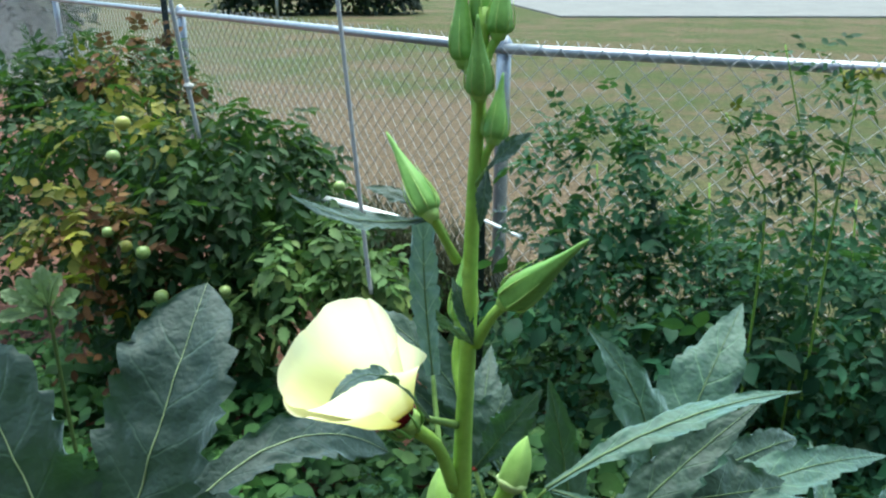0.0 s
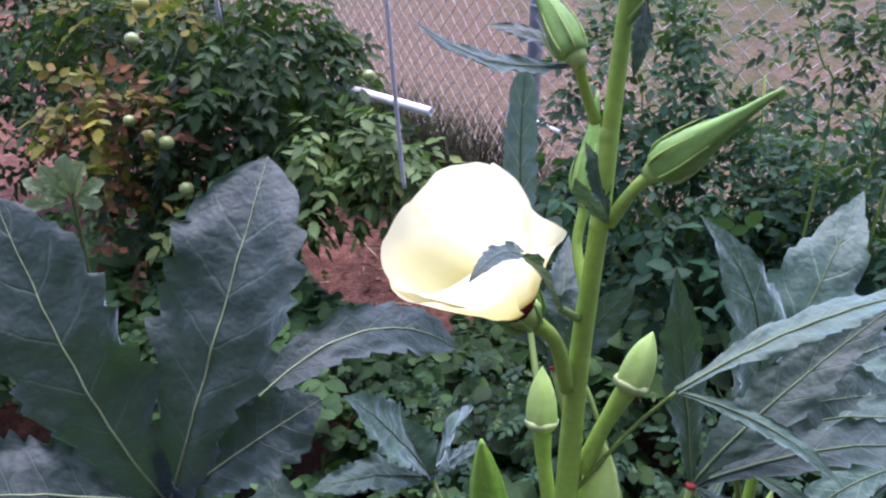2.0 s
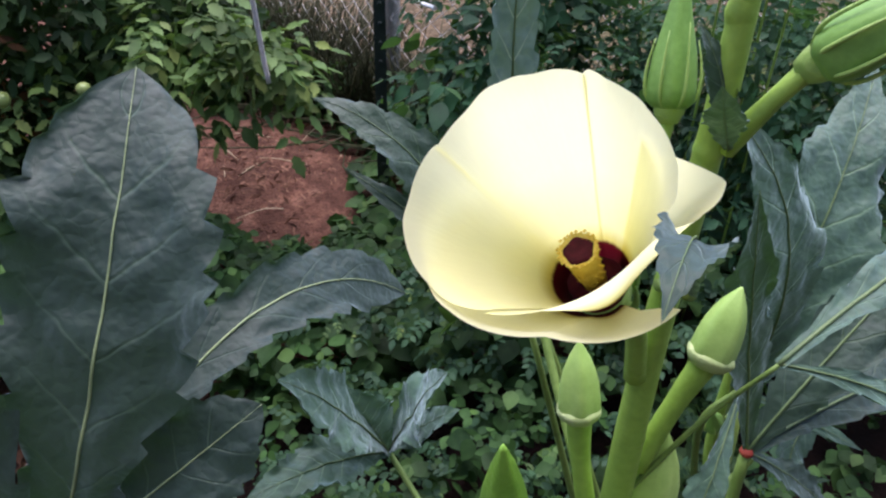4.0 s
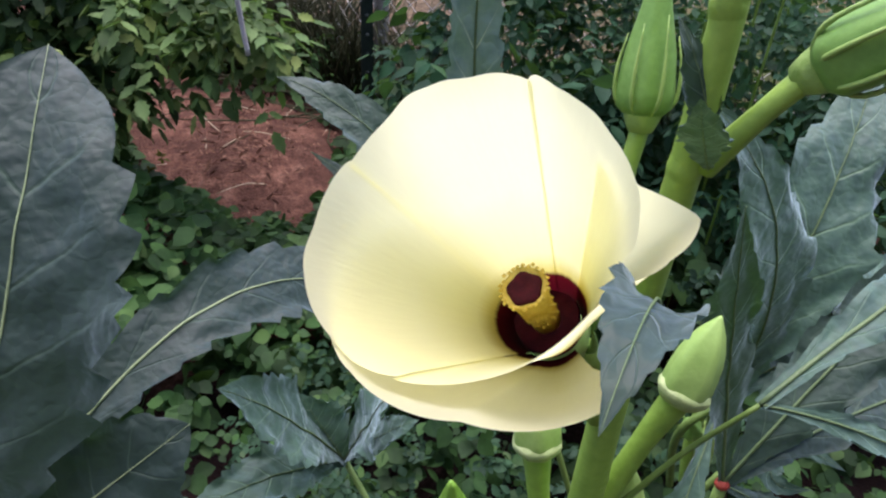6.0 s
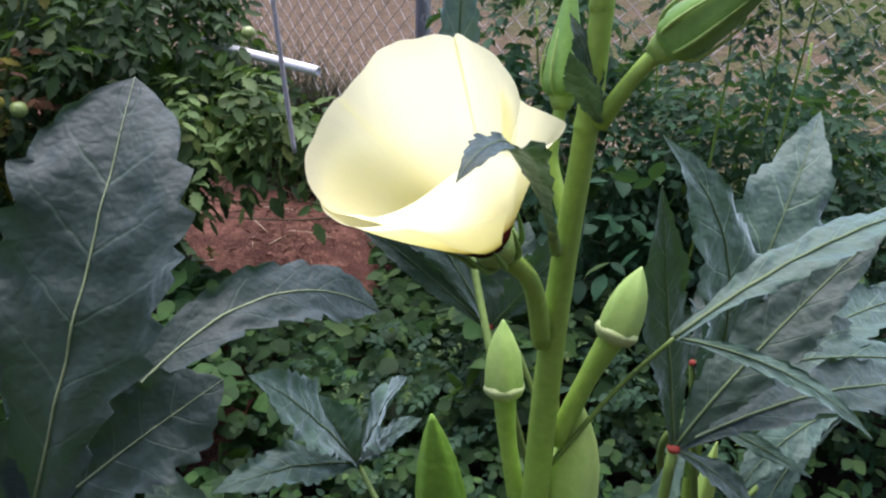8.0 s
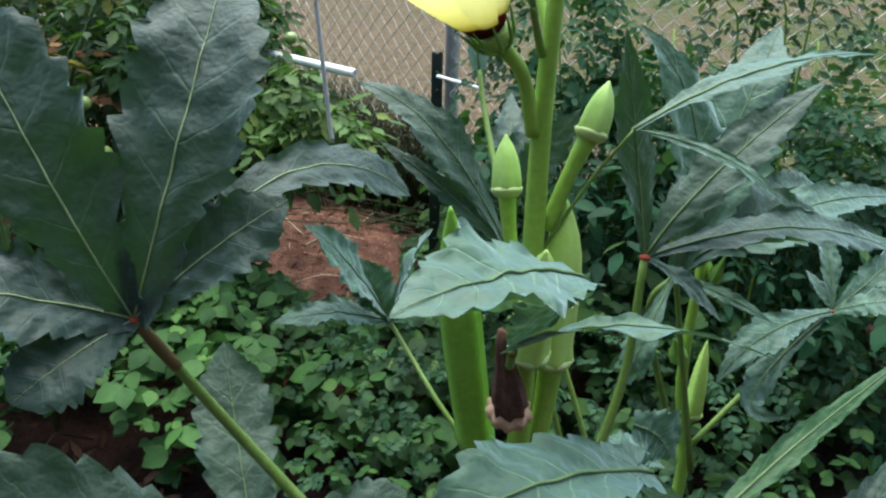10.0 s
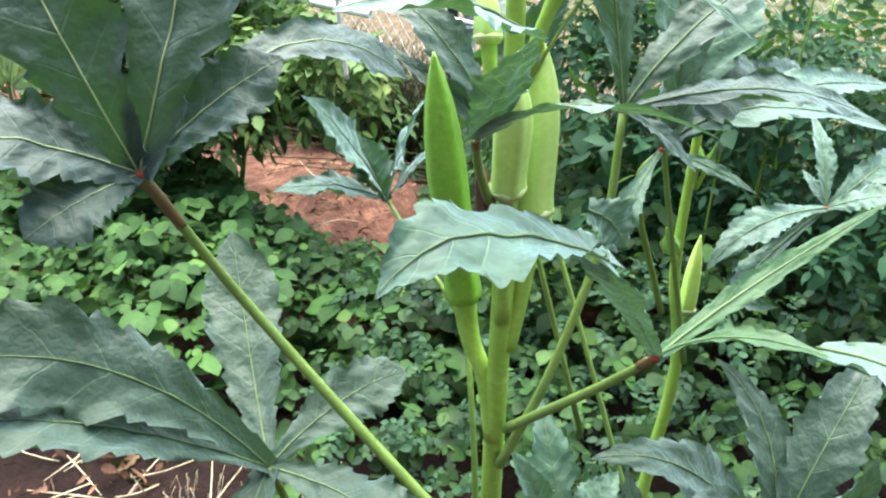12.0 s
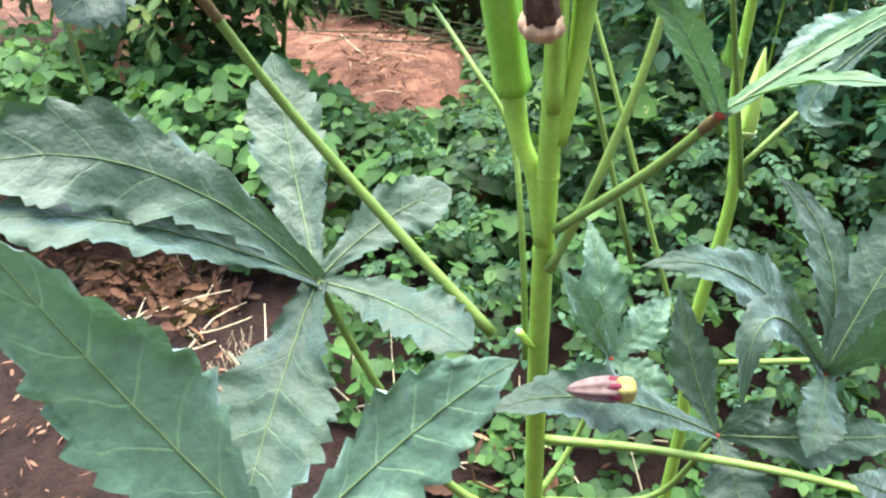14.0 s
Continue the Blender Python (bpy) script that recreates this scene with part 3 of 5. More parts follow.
def spray_foliage(name, material, parent, blobs, seed, length=0.12, leaf=0.047, pairs=3, label="", slim=1.0, droop=0.25, toothed=False, apart=0, piece="leaf"):
    """Sprays of leaves over the outside of egg-shaped masses: blobs of (centre, radii, how many)."""
    rng = np.random.default_rng(seed)
    rows = []
    for centre, radii, count in blobs:
        for _ in range(count):
            d = rng.normal(0, 1, 3)
            d /= np.linalg.norm(d)
            if d[2] < -0.5:
                d[2] *= -1
            s = rng.uniform(0.35, 1.0) ** 0.5 * (1 + 0.12 * math.sin(d[0] * 9 + d[2] * 7))
            p = np.array(centre) + d * np.array(radii) * s
            way = d * np.array((1, 1, 0.5)) + rng.normal(0, 0.45, 3) + np.array((0, 0, -droop))
            rows += compound(rng, p, way, length * rng.uniform(0.6, 1.2), leaf, pairs, slim)
    if apart:
        # the leaves on the side of the path, each by itself on one shared blade
        rows.sort(key=lambda q: q[0][1])
        blade = leaflets_mesh(piece, [(0, 0, 0)], [(0, 1, 0)], [(0, 0, 1)], [1.0], slim, toothed)
        for place, way, up, size in rows[:apart]:
            way = V(way).normalized()
            side = way.cross(V(up)).normalized()
            leaf_ob = part(piece, blade, material, parent, label)
            leaf_ob.matrix_local = Matrix.Translation(V(place)) @ Matrix((side, way, side.cross(way))).transposed().to_4x4() @ Matrix.Scale(float(size), 4)
        rows = rows[apart:]
        if not rows:
            return None
    p, w, u, s = zip(*rows)
    ob = part(name, leaflets_mesh(name, p, w, u, s, slim, toothed), material, parent, label)
    ob["kind"] = "stuff"
    return ob


# ---- ground: one sheet to the horizon ----
FENCE_L, FENCE_C, FENCE_R = (-9.50, 14.662), (0.214, 2.781), (3.6, 0.98)


def fence_y(x):
    a, b = (FENCE_L, FENCE_C) if x < FENCE_C[0] else (FENCE_C, FENCE_R)
    return a[1] + (x - a[0]) / (b[0] - a[0]) * (b[1] - a[1])


def ground_z(x, y):
    z = 0.09 * math.exp(-((x + 0.28) / 0.45) ** 2 - ((y - 2.5) / 0.55) ** 2)
    near = max(0.0, 1 - (abs(x) + abs(y - 1.5)) / 6)
    z += near * (0.022 * noise.noise((x * 3.1, y * 3.1, 0)) + 0.012 * noise.noise((x * 11, y * 11, 2)))
    return z


def ground():
    fine = np.arange(-3.2, 3.21, 0.06)
    xs = np.r_[-400, -150, -60, -25, -12, -8, np.arange(-6.0, -3.25, 0.12), fine, np.arange(3.3, 8.0, 0.12), 12, 25, 60, 150, 400]
    ys = np.r_[-400, -100, -30, -8, -4, np.arange(-2.4, -1.25, 0.12), np.arange(-1.2, 5.2, 0.06), np.arange(5.25, 10, 0.12), 10.4, 13, 18, 25, 40, 80, 200, 450]
    verts = [(x, y, ground_z(x, y)) for y in ys for x in xs]
    n = len(xs)
    faces = [(j * n + i, j * n + i + 1, (j + 1) * n + i + 1, (j + 1) * n + i) for j in range(len(ys) - 1) for i in range(n - 1)]
    me = mesh_of("ground", verts, faces)
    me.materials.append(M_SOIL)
    me.materials.append(M_LAWN)
    idx = []
    for j in range(len(ys) - 1):
        for i in range(n - 1):
            cx, cy = (xs[i] + xs[i + 1]) / 2, (ys[j] + ys[j + 1]) / 2
            idx.append(1 if cy > fence_y(cx) - 0.05 + 0.08 * math.sin(cx * 7) else 0)
    me.polygons.foreach_set("material_index", idx)
    tagged(part("ground", me, None), "red-brown garden soil with a patchy dry lawn behind the fence", "ground", kind="structure")


ground()


def slab(name, corners, z0, z1, material, label, category):
    bm = bmesh.new()
    low = [bm.verts.new((x, y, z0)) for x, y in corners]
    top = [bm.verts.new((x, y, z1)) for x, y in corners]
    bm.faces.new(low[::-1])
    bm.faces.new(top)
    for k in range(len(corners)):
        j = (k + 1) % len(corners)
        bm.faces.new((low[k], low[j], top[j], top[k]))
    bmesh.ops.bevel(bm, geom=bm.edges[:], offset=0.02, segments=1, affect="EDGES")
    return tagged(part(name, bm, material), label, category, kind="structure")


slab("driveway", [(3.6, 24.6), (60, 24.0), (60, 40), (2.0, 40)], -0.1, 0.06, M_CONCRETE, "pale grey concrete driveway beyond the lawn", "driveway")


# Added and never in view: keeps low front light off the leaves.
slab("light_block_wall", [(-7, -1.6), (7, -1.6), (7, -1.4), (-7, -1.4)], -0.1, 2.6, M_WALL, "plain brown wall added out of view to block light from behind the camera", "wall")


# ---- chain-link fence ----
def fence():
    f = thing("fence", None, "galvanised chain-link fence with steel posts and top rail", "fence")
    H = 1.20
    c, l, r = (V((*p, 0)) for p in (FENCE_C, FENCE_L, FENCE_R))
    for a, b in ((c, l), (c, r)):
        tube("top_rail", [a + V((0, 0, H)), (a + b) / 2 + V((0, 0, H - 0.005)), b + V((0, 0, H))], [0.0185] * 2, M_STEEL, f, 14, 8)
    spots = [c] + [c.lerp(l, k) for k in (0.191, 0.382, 0.573, 0.764, 0.955)] + [c.lerp(r, 0.95)]
    for k, p in enumerate(spots):
        post = tube("post", [p + V((0, 0.02, -0.1)), p + V((0, 0.02, 0.6)), p + V((0, 0.02, H + 0.01))], [0.026] * 2, M_STEEL, f, 14, 3)
        tube("post_cap", [p + V((0, 0.02, H - 0.015)), p + V((0, 0.02, H + 0.02)), p + V((0, 0.02, H + 0.045))], [0.031, 0.030, 0.012], M_STEEL, post, 14, 3)
        for z in (0.25, 0.6, 0.95):
            tube("tie_band", [p + V((0, 0.02, z)), p + V((0, 0.02, z + 0.012))], [0.029] * 2, M_STEEL, post, 12, 2)
    verts, faces = [], []
    step, rise, w = 0.036, 0.036, 0.0017
    for a, b in ((c, l), (c, r)):
        run = (b - a)
        length = run.length
        run = run / length
        out = V((-run.y, run.x, 0))
        rows = int(1.16 / rise)
        for k in range(int(length / step)):
            prev = None
            for i in range(rows + 1):
                s = k * step + (step if (i + k) % 2 else 0)
                p = a + run * s + out * (0.003 if i % 2 else -0.003) - out * 0.024 + V((0, 0, 0.06 + i * rise + 0.004 * math.sin(k * 0.7)))
                o = len(verts)
                verts += [p + run * w, p + out * w, p - run * w, p - out * w]
                if prev is not None:
                    faces += [(prev + q, prev + (q + 1) % 4, o + (q + 1) % 4, o + q) for q in range(4)]
                prev = o
            # twisted end that stands over the rail
            p2 = a + run * (k * step + step * 0.5) - out * 0.022 + V((0, 0, H + 0.035))
            o = len(verts)
            verts += [p2 + run * w, p2 + out * w, p2 - run * w, p2 - out * w]
            faces += [(prev + q, prev + (q + 1) % 4, o + (q + 1) % 4, o + q) for q in range(4)]
    mesh = part("wire_mesh", mesh_of("wire_mesh", verts, faces, False), M_WIRE, f, "diamond mesh of bare steel wire")
    mesh["kind"] = "stuff"


fence()

# ---- the main okra plant ----
okra = thing("okra_plant", None, "tall green okra plant with pale yellow flower, pods and buds", "plant")
tube("stem", [(0.03, 0.45, -0.02), (0.024, 0.44, 0.25), (0.021, 0.44, 0.43), (0.016, 0.432, 0.65), (0.014, 0.42, 0.82), (0.014, 0.416, 1.0), (0.012, 0.415, 1.16), (0.015, 0.414, 1.26), (0.016, 0.416, 1.32), (0.019, 0.42, 1.39), (0.022, 0.425, 1.45)],
     [0.011, 0.0105, 0.010, 0.0092, 0.0085, 0.0068, 0.0050, 0.0043, 0.0038, 0.0034], M_STEM, okra, 14, 6)

STEM_LINE = ((0.016, 0.432, 0.65, 0.0095), (0.014, 0.420, 0.82, 0.0088), (0.014, 0.416, 1.00, 0.0078), (0.012, 0.415, 1.16, 0.0056), (0.015, 0.414, 1.26, 0.0047), (0.016, 0.416, 1.32, 0.0043))
for z in (0.765, 0.84, 1.03, 1.118, 1.168, 1.257, 1.302):
    x, y, r = (float(np.interp(z, [q[2] for q in STEM_LINE], [q[k] for q in STEM_LINE])) for k in (0, 1, 3))
    lean = 0.0018 * math.sin(z * 90)
    tube("node", [(x, y, z - 0.006), (x, y, z - 0.001), (x + lean * 0.3, y, z + 0.002), (x, y, z + 0.007)], [r * 0.9, r * 1.03, r * 1.10, r * 0.92], M_STEM, okra, 14, 3, "slightly swollen joint of the stem")

FACE = (0, -0.75, 0.66)
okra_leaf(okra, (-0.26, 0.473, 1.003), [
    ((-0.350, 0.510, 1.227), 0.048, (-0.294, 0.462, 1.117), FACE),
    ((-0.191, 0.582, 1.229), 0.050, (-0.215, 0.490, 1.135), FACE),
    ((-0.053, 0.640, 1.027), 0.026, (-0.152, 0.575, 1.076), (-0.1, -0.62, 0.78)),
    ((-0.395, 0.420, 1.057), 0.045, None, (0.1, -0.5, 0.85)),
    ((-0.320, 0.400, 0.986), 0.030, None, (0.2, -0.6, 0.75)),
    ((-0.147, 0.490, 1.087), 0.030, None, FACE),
], FACE, [(-0.205, 0.500, 0.879), (-0.109, 0.480, 0.746), (-0.027, 0.445, 0.654)], tinge=True, thick=0.0050, seed=1, foot=0.32, peak=0.66, blunt=0.7, blade=M_LEAF_OLD_SHADED, vein=M_VEIN_BRIGHT, label="old dark green leaf, shade put into its colour, with a long brown-tinged stalk")
okra_leaf(okra, (-0.191, 0.470, 0.705), [
    ((-0.442, 0.400, 0.874), 0.050, (-0.306, 0.440, 0.846), (0.1, -0.55, 0.8)),
    ((-0.410, 0.370, 0.850), 0.040, (-0.306, 0.410, 0.812), (0.1, -0.2, 0.95)),
    ((-0.245, 0.680, 0.850), 0.042, (-0.220, 0.580, 0.764), FACE),
    ((-0.060, 0.560, 0.746), 0.034, (-0.127, 0.520, 0.738), (0.0, -0.6, 0.8)),
    ((-0.050, 0.360, 0.714), 0.036, (-0.116, 0.430, 0.705), (0.2, -0.4, 0.9)),
    ((-0.244, 0.260, 0.607), 0.062, (-0.221, 0.370, 0.657), (-0.1, -0.35, 0.93)),
], FACE, [(-0.148, 0.460, 0.584), (-0.071, 0.450, 0.418), (0.02, 0.442, 0.36)], thick=0.0048, seed=2, red=False, foot=0.24, peak=0.64, blunt=0.75)
okra_leaf(okra, (-0.187, 0.200, 0.681), [
    ((-0.310, 0.220, 0.944), 0.050, (-0.262, 0.215, 0.823), (-0.1, -0.5, 0.85)),
    ((-0.027, 0.230, 0.826), 0.036, (-0.090, 0.220, 0.779), (0.1, -0.5, 0.85)),
    ((-0.289, 0.120, 0.747), 0.05, None, (0, -0.3, 0.95)),
], FACE, [(-0.131, 0.300, 0.406), (0.02, 0.442, 0.30)], seed=3, red=False, blade=M_LEAF_LOW_LIT)
okra_leaf(okra, (-0.074, 0.582, 0.928), [
    ((-0.144, 0.556, 1.038), 0.029, None, (0, -0.25, 0.97)),
    ((-0.040, 0.548, 1.036), 0.025, None, (0, -0.25, 0.97)),
    ((-0.172, 0.530, 0.961), 0.022, None, (0, -0.2, 0.97)),
    ((-0.028, 0.560, 0.988), 0.014, None, (0, -0.25, 0.97)),
    ((-0.101, 0.590, 0.990), 0.022, None, (0, -0.6, 0.8)),
], FACE, [(-0.041, 0.520, 0.895), (-0.009, 0.490, 0.843), (-0.000, 0.455, 0.751), (0.006, 0.445, 0.619)], thick=0.0026, seed=4, blade=M_LEAF_PALE_LIT, red=False)
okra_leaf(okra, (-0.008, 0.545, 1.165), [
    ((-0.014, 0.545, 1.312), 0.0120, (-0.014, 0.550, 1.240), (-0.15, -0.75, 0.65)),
], FACE, [(-0.004, 0.520, 1.130), (0.012, 0.42, 1.03)], thick=0.0022, seed=5, red=False, foot=0.6, blunt=0.9, blade=M_LEAF_FRONT_LIT, label="upright leaf, pale from front light put into its colour")
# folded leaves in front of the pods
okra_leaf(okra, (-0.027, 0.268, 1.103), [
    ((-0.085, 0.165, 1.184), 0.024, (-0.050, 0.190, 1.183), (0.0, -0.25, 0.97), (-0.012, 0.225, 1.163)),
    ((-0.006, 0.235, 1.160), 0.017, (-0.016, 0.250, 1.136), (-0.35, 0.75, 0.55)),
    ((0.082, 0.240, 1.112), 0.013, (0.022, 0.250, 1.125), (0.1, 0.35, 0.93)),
], FACE, [(-0.021, 0.300, 1.074), (0.000, 0.400, 1.003)], tinge=True, thick=0.0026, seed=6, blade=M_LEAF_PALE_LIT, red=False, foot=0.5)
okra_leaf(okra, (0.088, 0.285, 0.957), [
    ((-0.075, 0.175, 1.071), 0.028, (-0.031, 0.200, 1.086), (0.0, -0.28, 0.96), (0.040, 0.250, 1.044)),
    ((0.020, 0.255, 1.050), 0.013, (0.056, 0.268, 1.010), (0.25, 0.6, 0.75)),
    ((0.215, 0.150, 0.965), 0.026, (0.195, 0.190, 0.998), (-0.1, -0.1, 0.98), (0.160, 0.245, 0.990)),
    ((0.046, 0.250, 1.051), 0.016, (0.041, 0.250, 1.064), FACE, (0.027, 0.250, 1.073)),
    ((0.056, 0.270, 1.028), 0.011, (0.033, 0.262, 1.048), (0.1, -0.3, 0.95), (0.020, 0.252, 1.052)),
], FACE, [(0.070, 0.340, 0.890), (0.021, 0.408, 0.797)], tinge=True, thick=0.0036, seed=7, blade=M_LEAF_PALE_LIT, foot=0.45)
okra_leaf(okra, (0.098, 0.442, 1.060), [
    ((0.070, 0.457, 1.213), 0.0155, (0.086, 0.455, 1.135), (0.1, -0.8, 0.6)),
    ((0.240, 0.505, 1.168), 0.021, (0.150, 0.462, 1.116), (-0.25, -0.55, 0.8)),
    ((0.335, 0.505, 1.026), 0.022, (0.225, 0.480, 1.062), (0, -0.35, 0.93)),
    ((0.150, 0.420, 1.020), 0.010, None, (0, -0.3, 0.9)),
], FACE, [(0.090, 0.430, 0.960), (0.053, 0.410, 0.847), (0.018, 0.412, 0.753)], thick=0.0038, seed=8, foot=0.2, blunt=0.2)
okra_leaf(okra, (0.065, 0.406, 1.162), [
    ((0.250, 0.474, 1.192), 0.0135, (0.155, 0.440, 1.190), (-0.1, -0.12, 0.98)),
    ((0.150, 0.372, 1.126), 0.0070, (0.112, 0.388, 1.152), (0.1, -0.5, 0.85)),
], FACE, [(0.044, 0.412, 1.128), (0.016, 0.416, 1.075)], thick=0.0012, seed=18, blade=M_LEAF_PALE_LIT, foot=0.25, red=False)
okra_leaf(okra, (0.089, 0.286, 0.957), [
    ((0.175, 0.215, 0.992), 0.0105, (0.130, 0.262, 0.986), (-0.1, 0.15, 0.98)),
    ((0.300, 0.410, 1.003), 0.0090, (0.172, 0.340, 0.976), (-0.1, -0.5, 0.85)),
], FACE, (), seed=27, red=False, foot=0.5, blade=M_LEAF_FRESH)
# narrow leaves by the flower and the buds
okra_leaf(okra, (-0.008, 0.368, 1.237), [((-0.052, 0.309, 1.283), 0.0098, (-0.031, 0.338, 1.280), (0.15, 0.0, 0.98))], FACE, [(0.008, 0.412, 1.205)], thick=0.0022, seed=9, red=False)
okra_leaf(okra, (-0.004, 0.405, 1.341), [
    ((-0.074, 0.360, 1.367), 0.009, (-0.042, 0.380, 1.347), (0, -0.4, 0.9)),
    ((-0.045, 0.420, 1.354), 0.006, None, (0, -0.4, 0.9)),
], FACE, [(0.002, 0.412, 1.327)], thick=0.0018, seed=10, red=False)
okra_leaf(okra, (0.024, 0.410, 1.367), [((0.046, 0.390, 1.391), 0.006, None, FACE), ((0.020, 0.400, 1.335), 0.005, None, FACE)], FACE, [(0.018, 0.416, 1.356)], thick=0.0016, seed=11, red=False)
okra_leaf(okra, (0.018, 0.408, 1.262), [((-0.004, 0.385, 1.295), 0.007, None, (-0.5, -0.7, 0.4)), ((0.005, 0.420, 1.300), 0.006, None, FACE)], FACE, (), seed=12, red=False)
# lower leaves on the shaded side
okra_leaf(okra, (0.203, 0.420, 0.526), [
    ((-0.037, 0.360, 0.638), 0.034, (0.067, 0.385, 0.624), (0, -0.35, 0.93)),
    ((0.166, 0.500, 0.661), 0.026, (0.178, 0.460, 0.592), FACE),
    ((0.258, 0.430, 0.569), 0.018, None, FACE),
    ((0.392, 0.400, 0.539), 0.030, None, FACE),
    ((0.218, 0.330, 0.474), 0.035, None, FACE),
], FACE, [(0.154, 0.440, 0.399), (0.02, 0.441, 0.40)], seed=13)
okra_leaf(okra, (0.363, 0.320, 0.533), [((0.220, 0.250, 0.679), 0.03, None, FACE), ((0.369, 0.350, 0.649), 0.04, None, FACE)], FACE,
          [(0.253, 0.360, 0.538), (0.132, 0.410, 0.519), (0.030, 0.437, 0.508)], thick=0.0042, seed=14)
okra_leaf(okra, (0.106, 0.500, 0.562), [
    ((0.087, 0.590, 0.686), 0.026, None, FACE), ((0.182, 0.560, 0.596), 0.026, None, FACE),
    ((0.045, 0.510, 0.682), 0.018, None, FACE), ((0.165, 0.450, 0.552), 0.022, None, FACE), ((0.075, 0.440, 0.540), 0.020, None, FACE),
], FACE, [(0.07, 0.48, 0.45), (0.024, 0.442, 0.40)], seed=15, blade=M_LEAF_PALE_LIT)

# pods
okra_pod(okra, (-0.002, 0.438, 1.112), (-0.003, 0.448, 1.147), 0.0094, [(0.001, 0.432, 1.082), (0.010, 0.42, 1.03)], M_POD_YOUNG, label="young pale green pod, upright")
okra_pod(okra, (0.044, 0.421, 1.155), (0.054, 0.428, 1.186), 0.0094, [(0.033, 0.420, 1.130), (0.021, 0.418, 1.094)], M_POD_YOUNG, label="young pale green pod, leaning outwards")
okra_pod(okra, (-0.013, 0.444, 0.903), (-0.039, 0.430, 1.105), 0.0145, [(-0.007, 0.436, 0.867), (0.004, 0.426, 0.838), (0.013, 0.421, 0.775)], M_POD_DARK, cap=False, bend=-0.003, label="long ripe green pod", plump=True)
okra_pod(okra, (0.006, 0.372, 1.031), (0.004, 0.345, 1.115), 0.0115, [(0.011, 0.400, 1.000), (0.014, 0.414, 0.90)], label="pale green ribbed pod", plump=True)
okra_pod(okra, (0.035, 0.425, 0.990), (0.033, 0.420, 1.113), 0.0135, [(0.029, 0.420, 0.925), (0.020, 0.418, 0.872)], label="pale green ribbed pod", plump=True)
# buds
okra_bud(okra, (0.037, 0.402, 1.293), (0.073, 0.368, 1.341), 0.0096, [(0.027, 0.405, 1.280), (0.019, 0.412, 1.260)])
okra_bud(okra, (-0.007, 0.395, 1.347), (-0.031, 0.421, 1.385), 0.0074, [(0.000, 0.405, 1.330), (0.008, 0.414, 1.312)])
okra_bud(okra, (0.012, 0.440, 1.262), (0.016, 0.458, 1.314), 0.0085, [(0.008, 0.432, 1.238), (0.013, 0.418, 1.215)])
for base, tip, r in (((0.019, 0.405, 1.408), (0.017, 0.400, 1.448), 0.0070), ((0.027, 0.412, 1.383), (0.032, 0.420, 1.417), 0.0070), ((0.011, 0.425, 1.423), (0.009, 0.430, 1.470), 0.0072),
                     ((0.029, 0.420, 1.437), (0.032, 0.425, 1.473), 0.0070), ((0.020, 0.430, 1.442), (0.019, 0.430, 1.476), 0.0068)):
    okra_bud(okra, base, tip, r, [(V(base) + V((0.02, 0.42, V(base).z - 0.02))) / 2, (0.019, 0.421, V(base).z - 0.03)])
for a in ((0.014, 0.414, 0.825), (-0.012, 0.430, 0.671)):
    a = (V((0.016, 0.426, a[2] - 0.004)) * 0.3 + V(a) * 0.7)
    tube("cut_stub", [(0.015, 0.428, a[2] - 0.018), ((a[0] + 0.015) / 2, (a[1] + 0.424) / 2, a[2] - 0.012), a], [0.0045, 0.0038, 0.0036], M_STEM, okra, 10, 3)
    tube("stub_face", [V(a) - V((0, 0, 0.001)), V(a) + V((0, -0.0008, 0.0012))], [0.0034, 0.003], M_CUT, okra, 10, 2, "pale cut face of a removed stalk")
# dried bloom that still clings between the pods
part("dried_bloom", lathe("dried_bloom", (0.000, 0.385, 0.973), (-0.012, 0.375, 1.047), [(0, 0.004), (0.1, 0.011), (0.3, 0.010), (0.6, 0.006), (0.85, 0.0045), (1, 0.002)], 22, 7, 0.16), M_DRIED, okra, "shrivelled dark brown bloom")
part("dried_husk", lathe("dried_husk", (-0.002, 0.390, 0.965), (0.000, 0.385, 0.988), [(0, 0.006), (0.2, 0.013), (0.5, 0.015), (0.7, 0.012)], 26, 9, 0.14), M_HUSK, okra, "papery tan husk round the bloom")


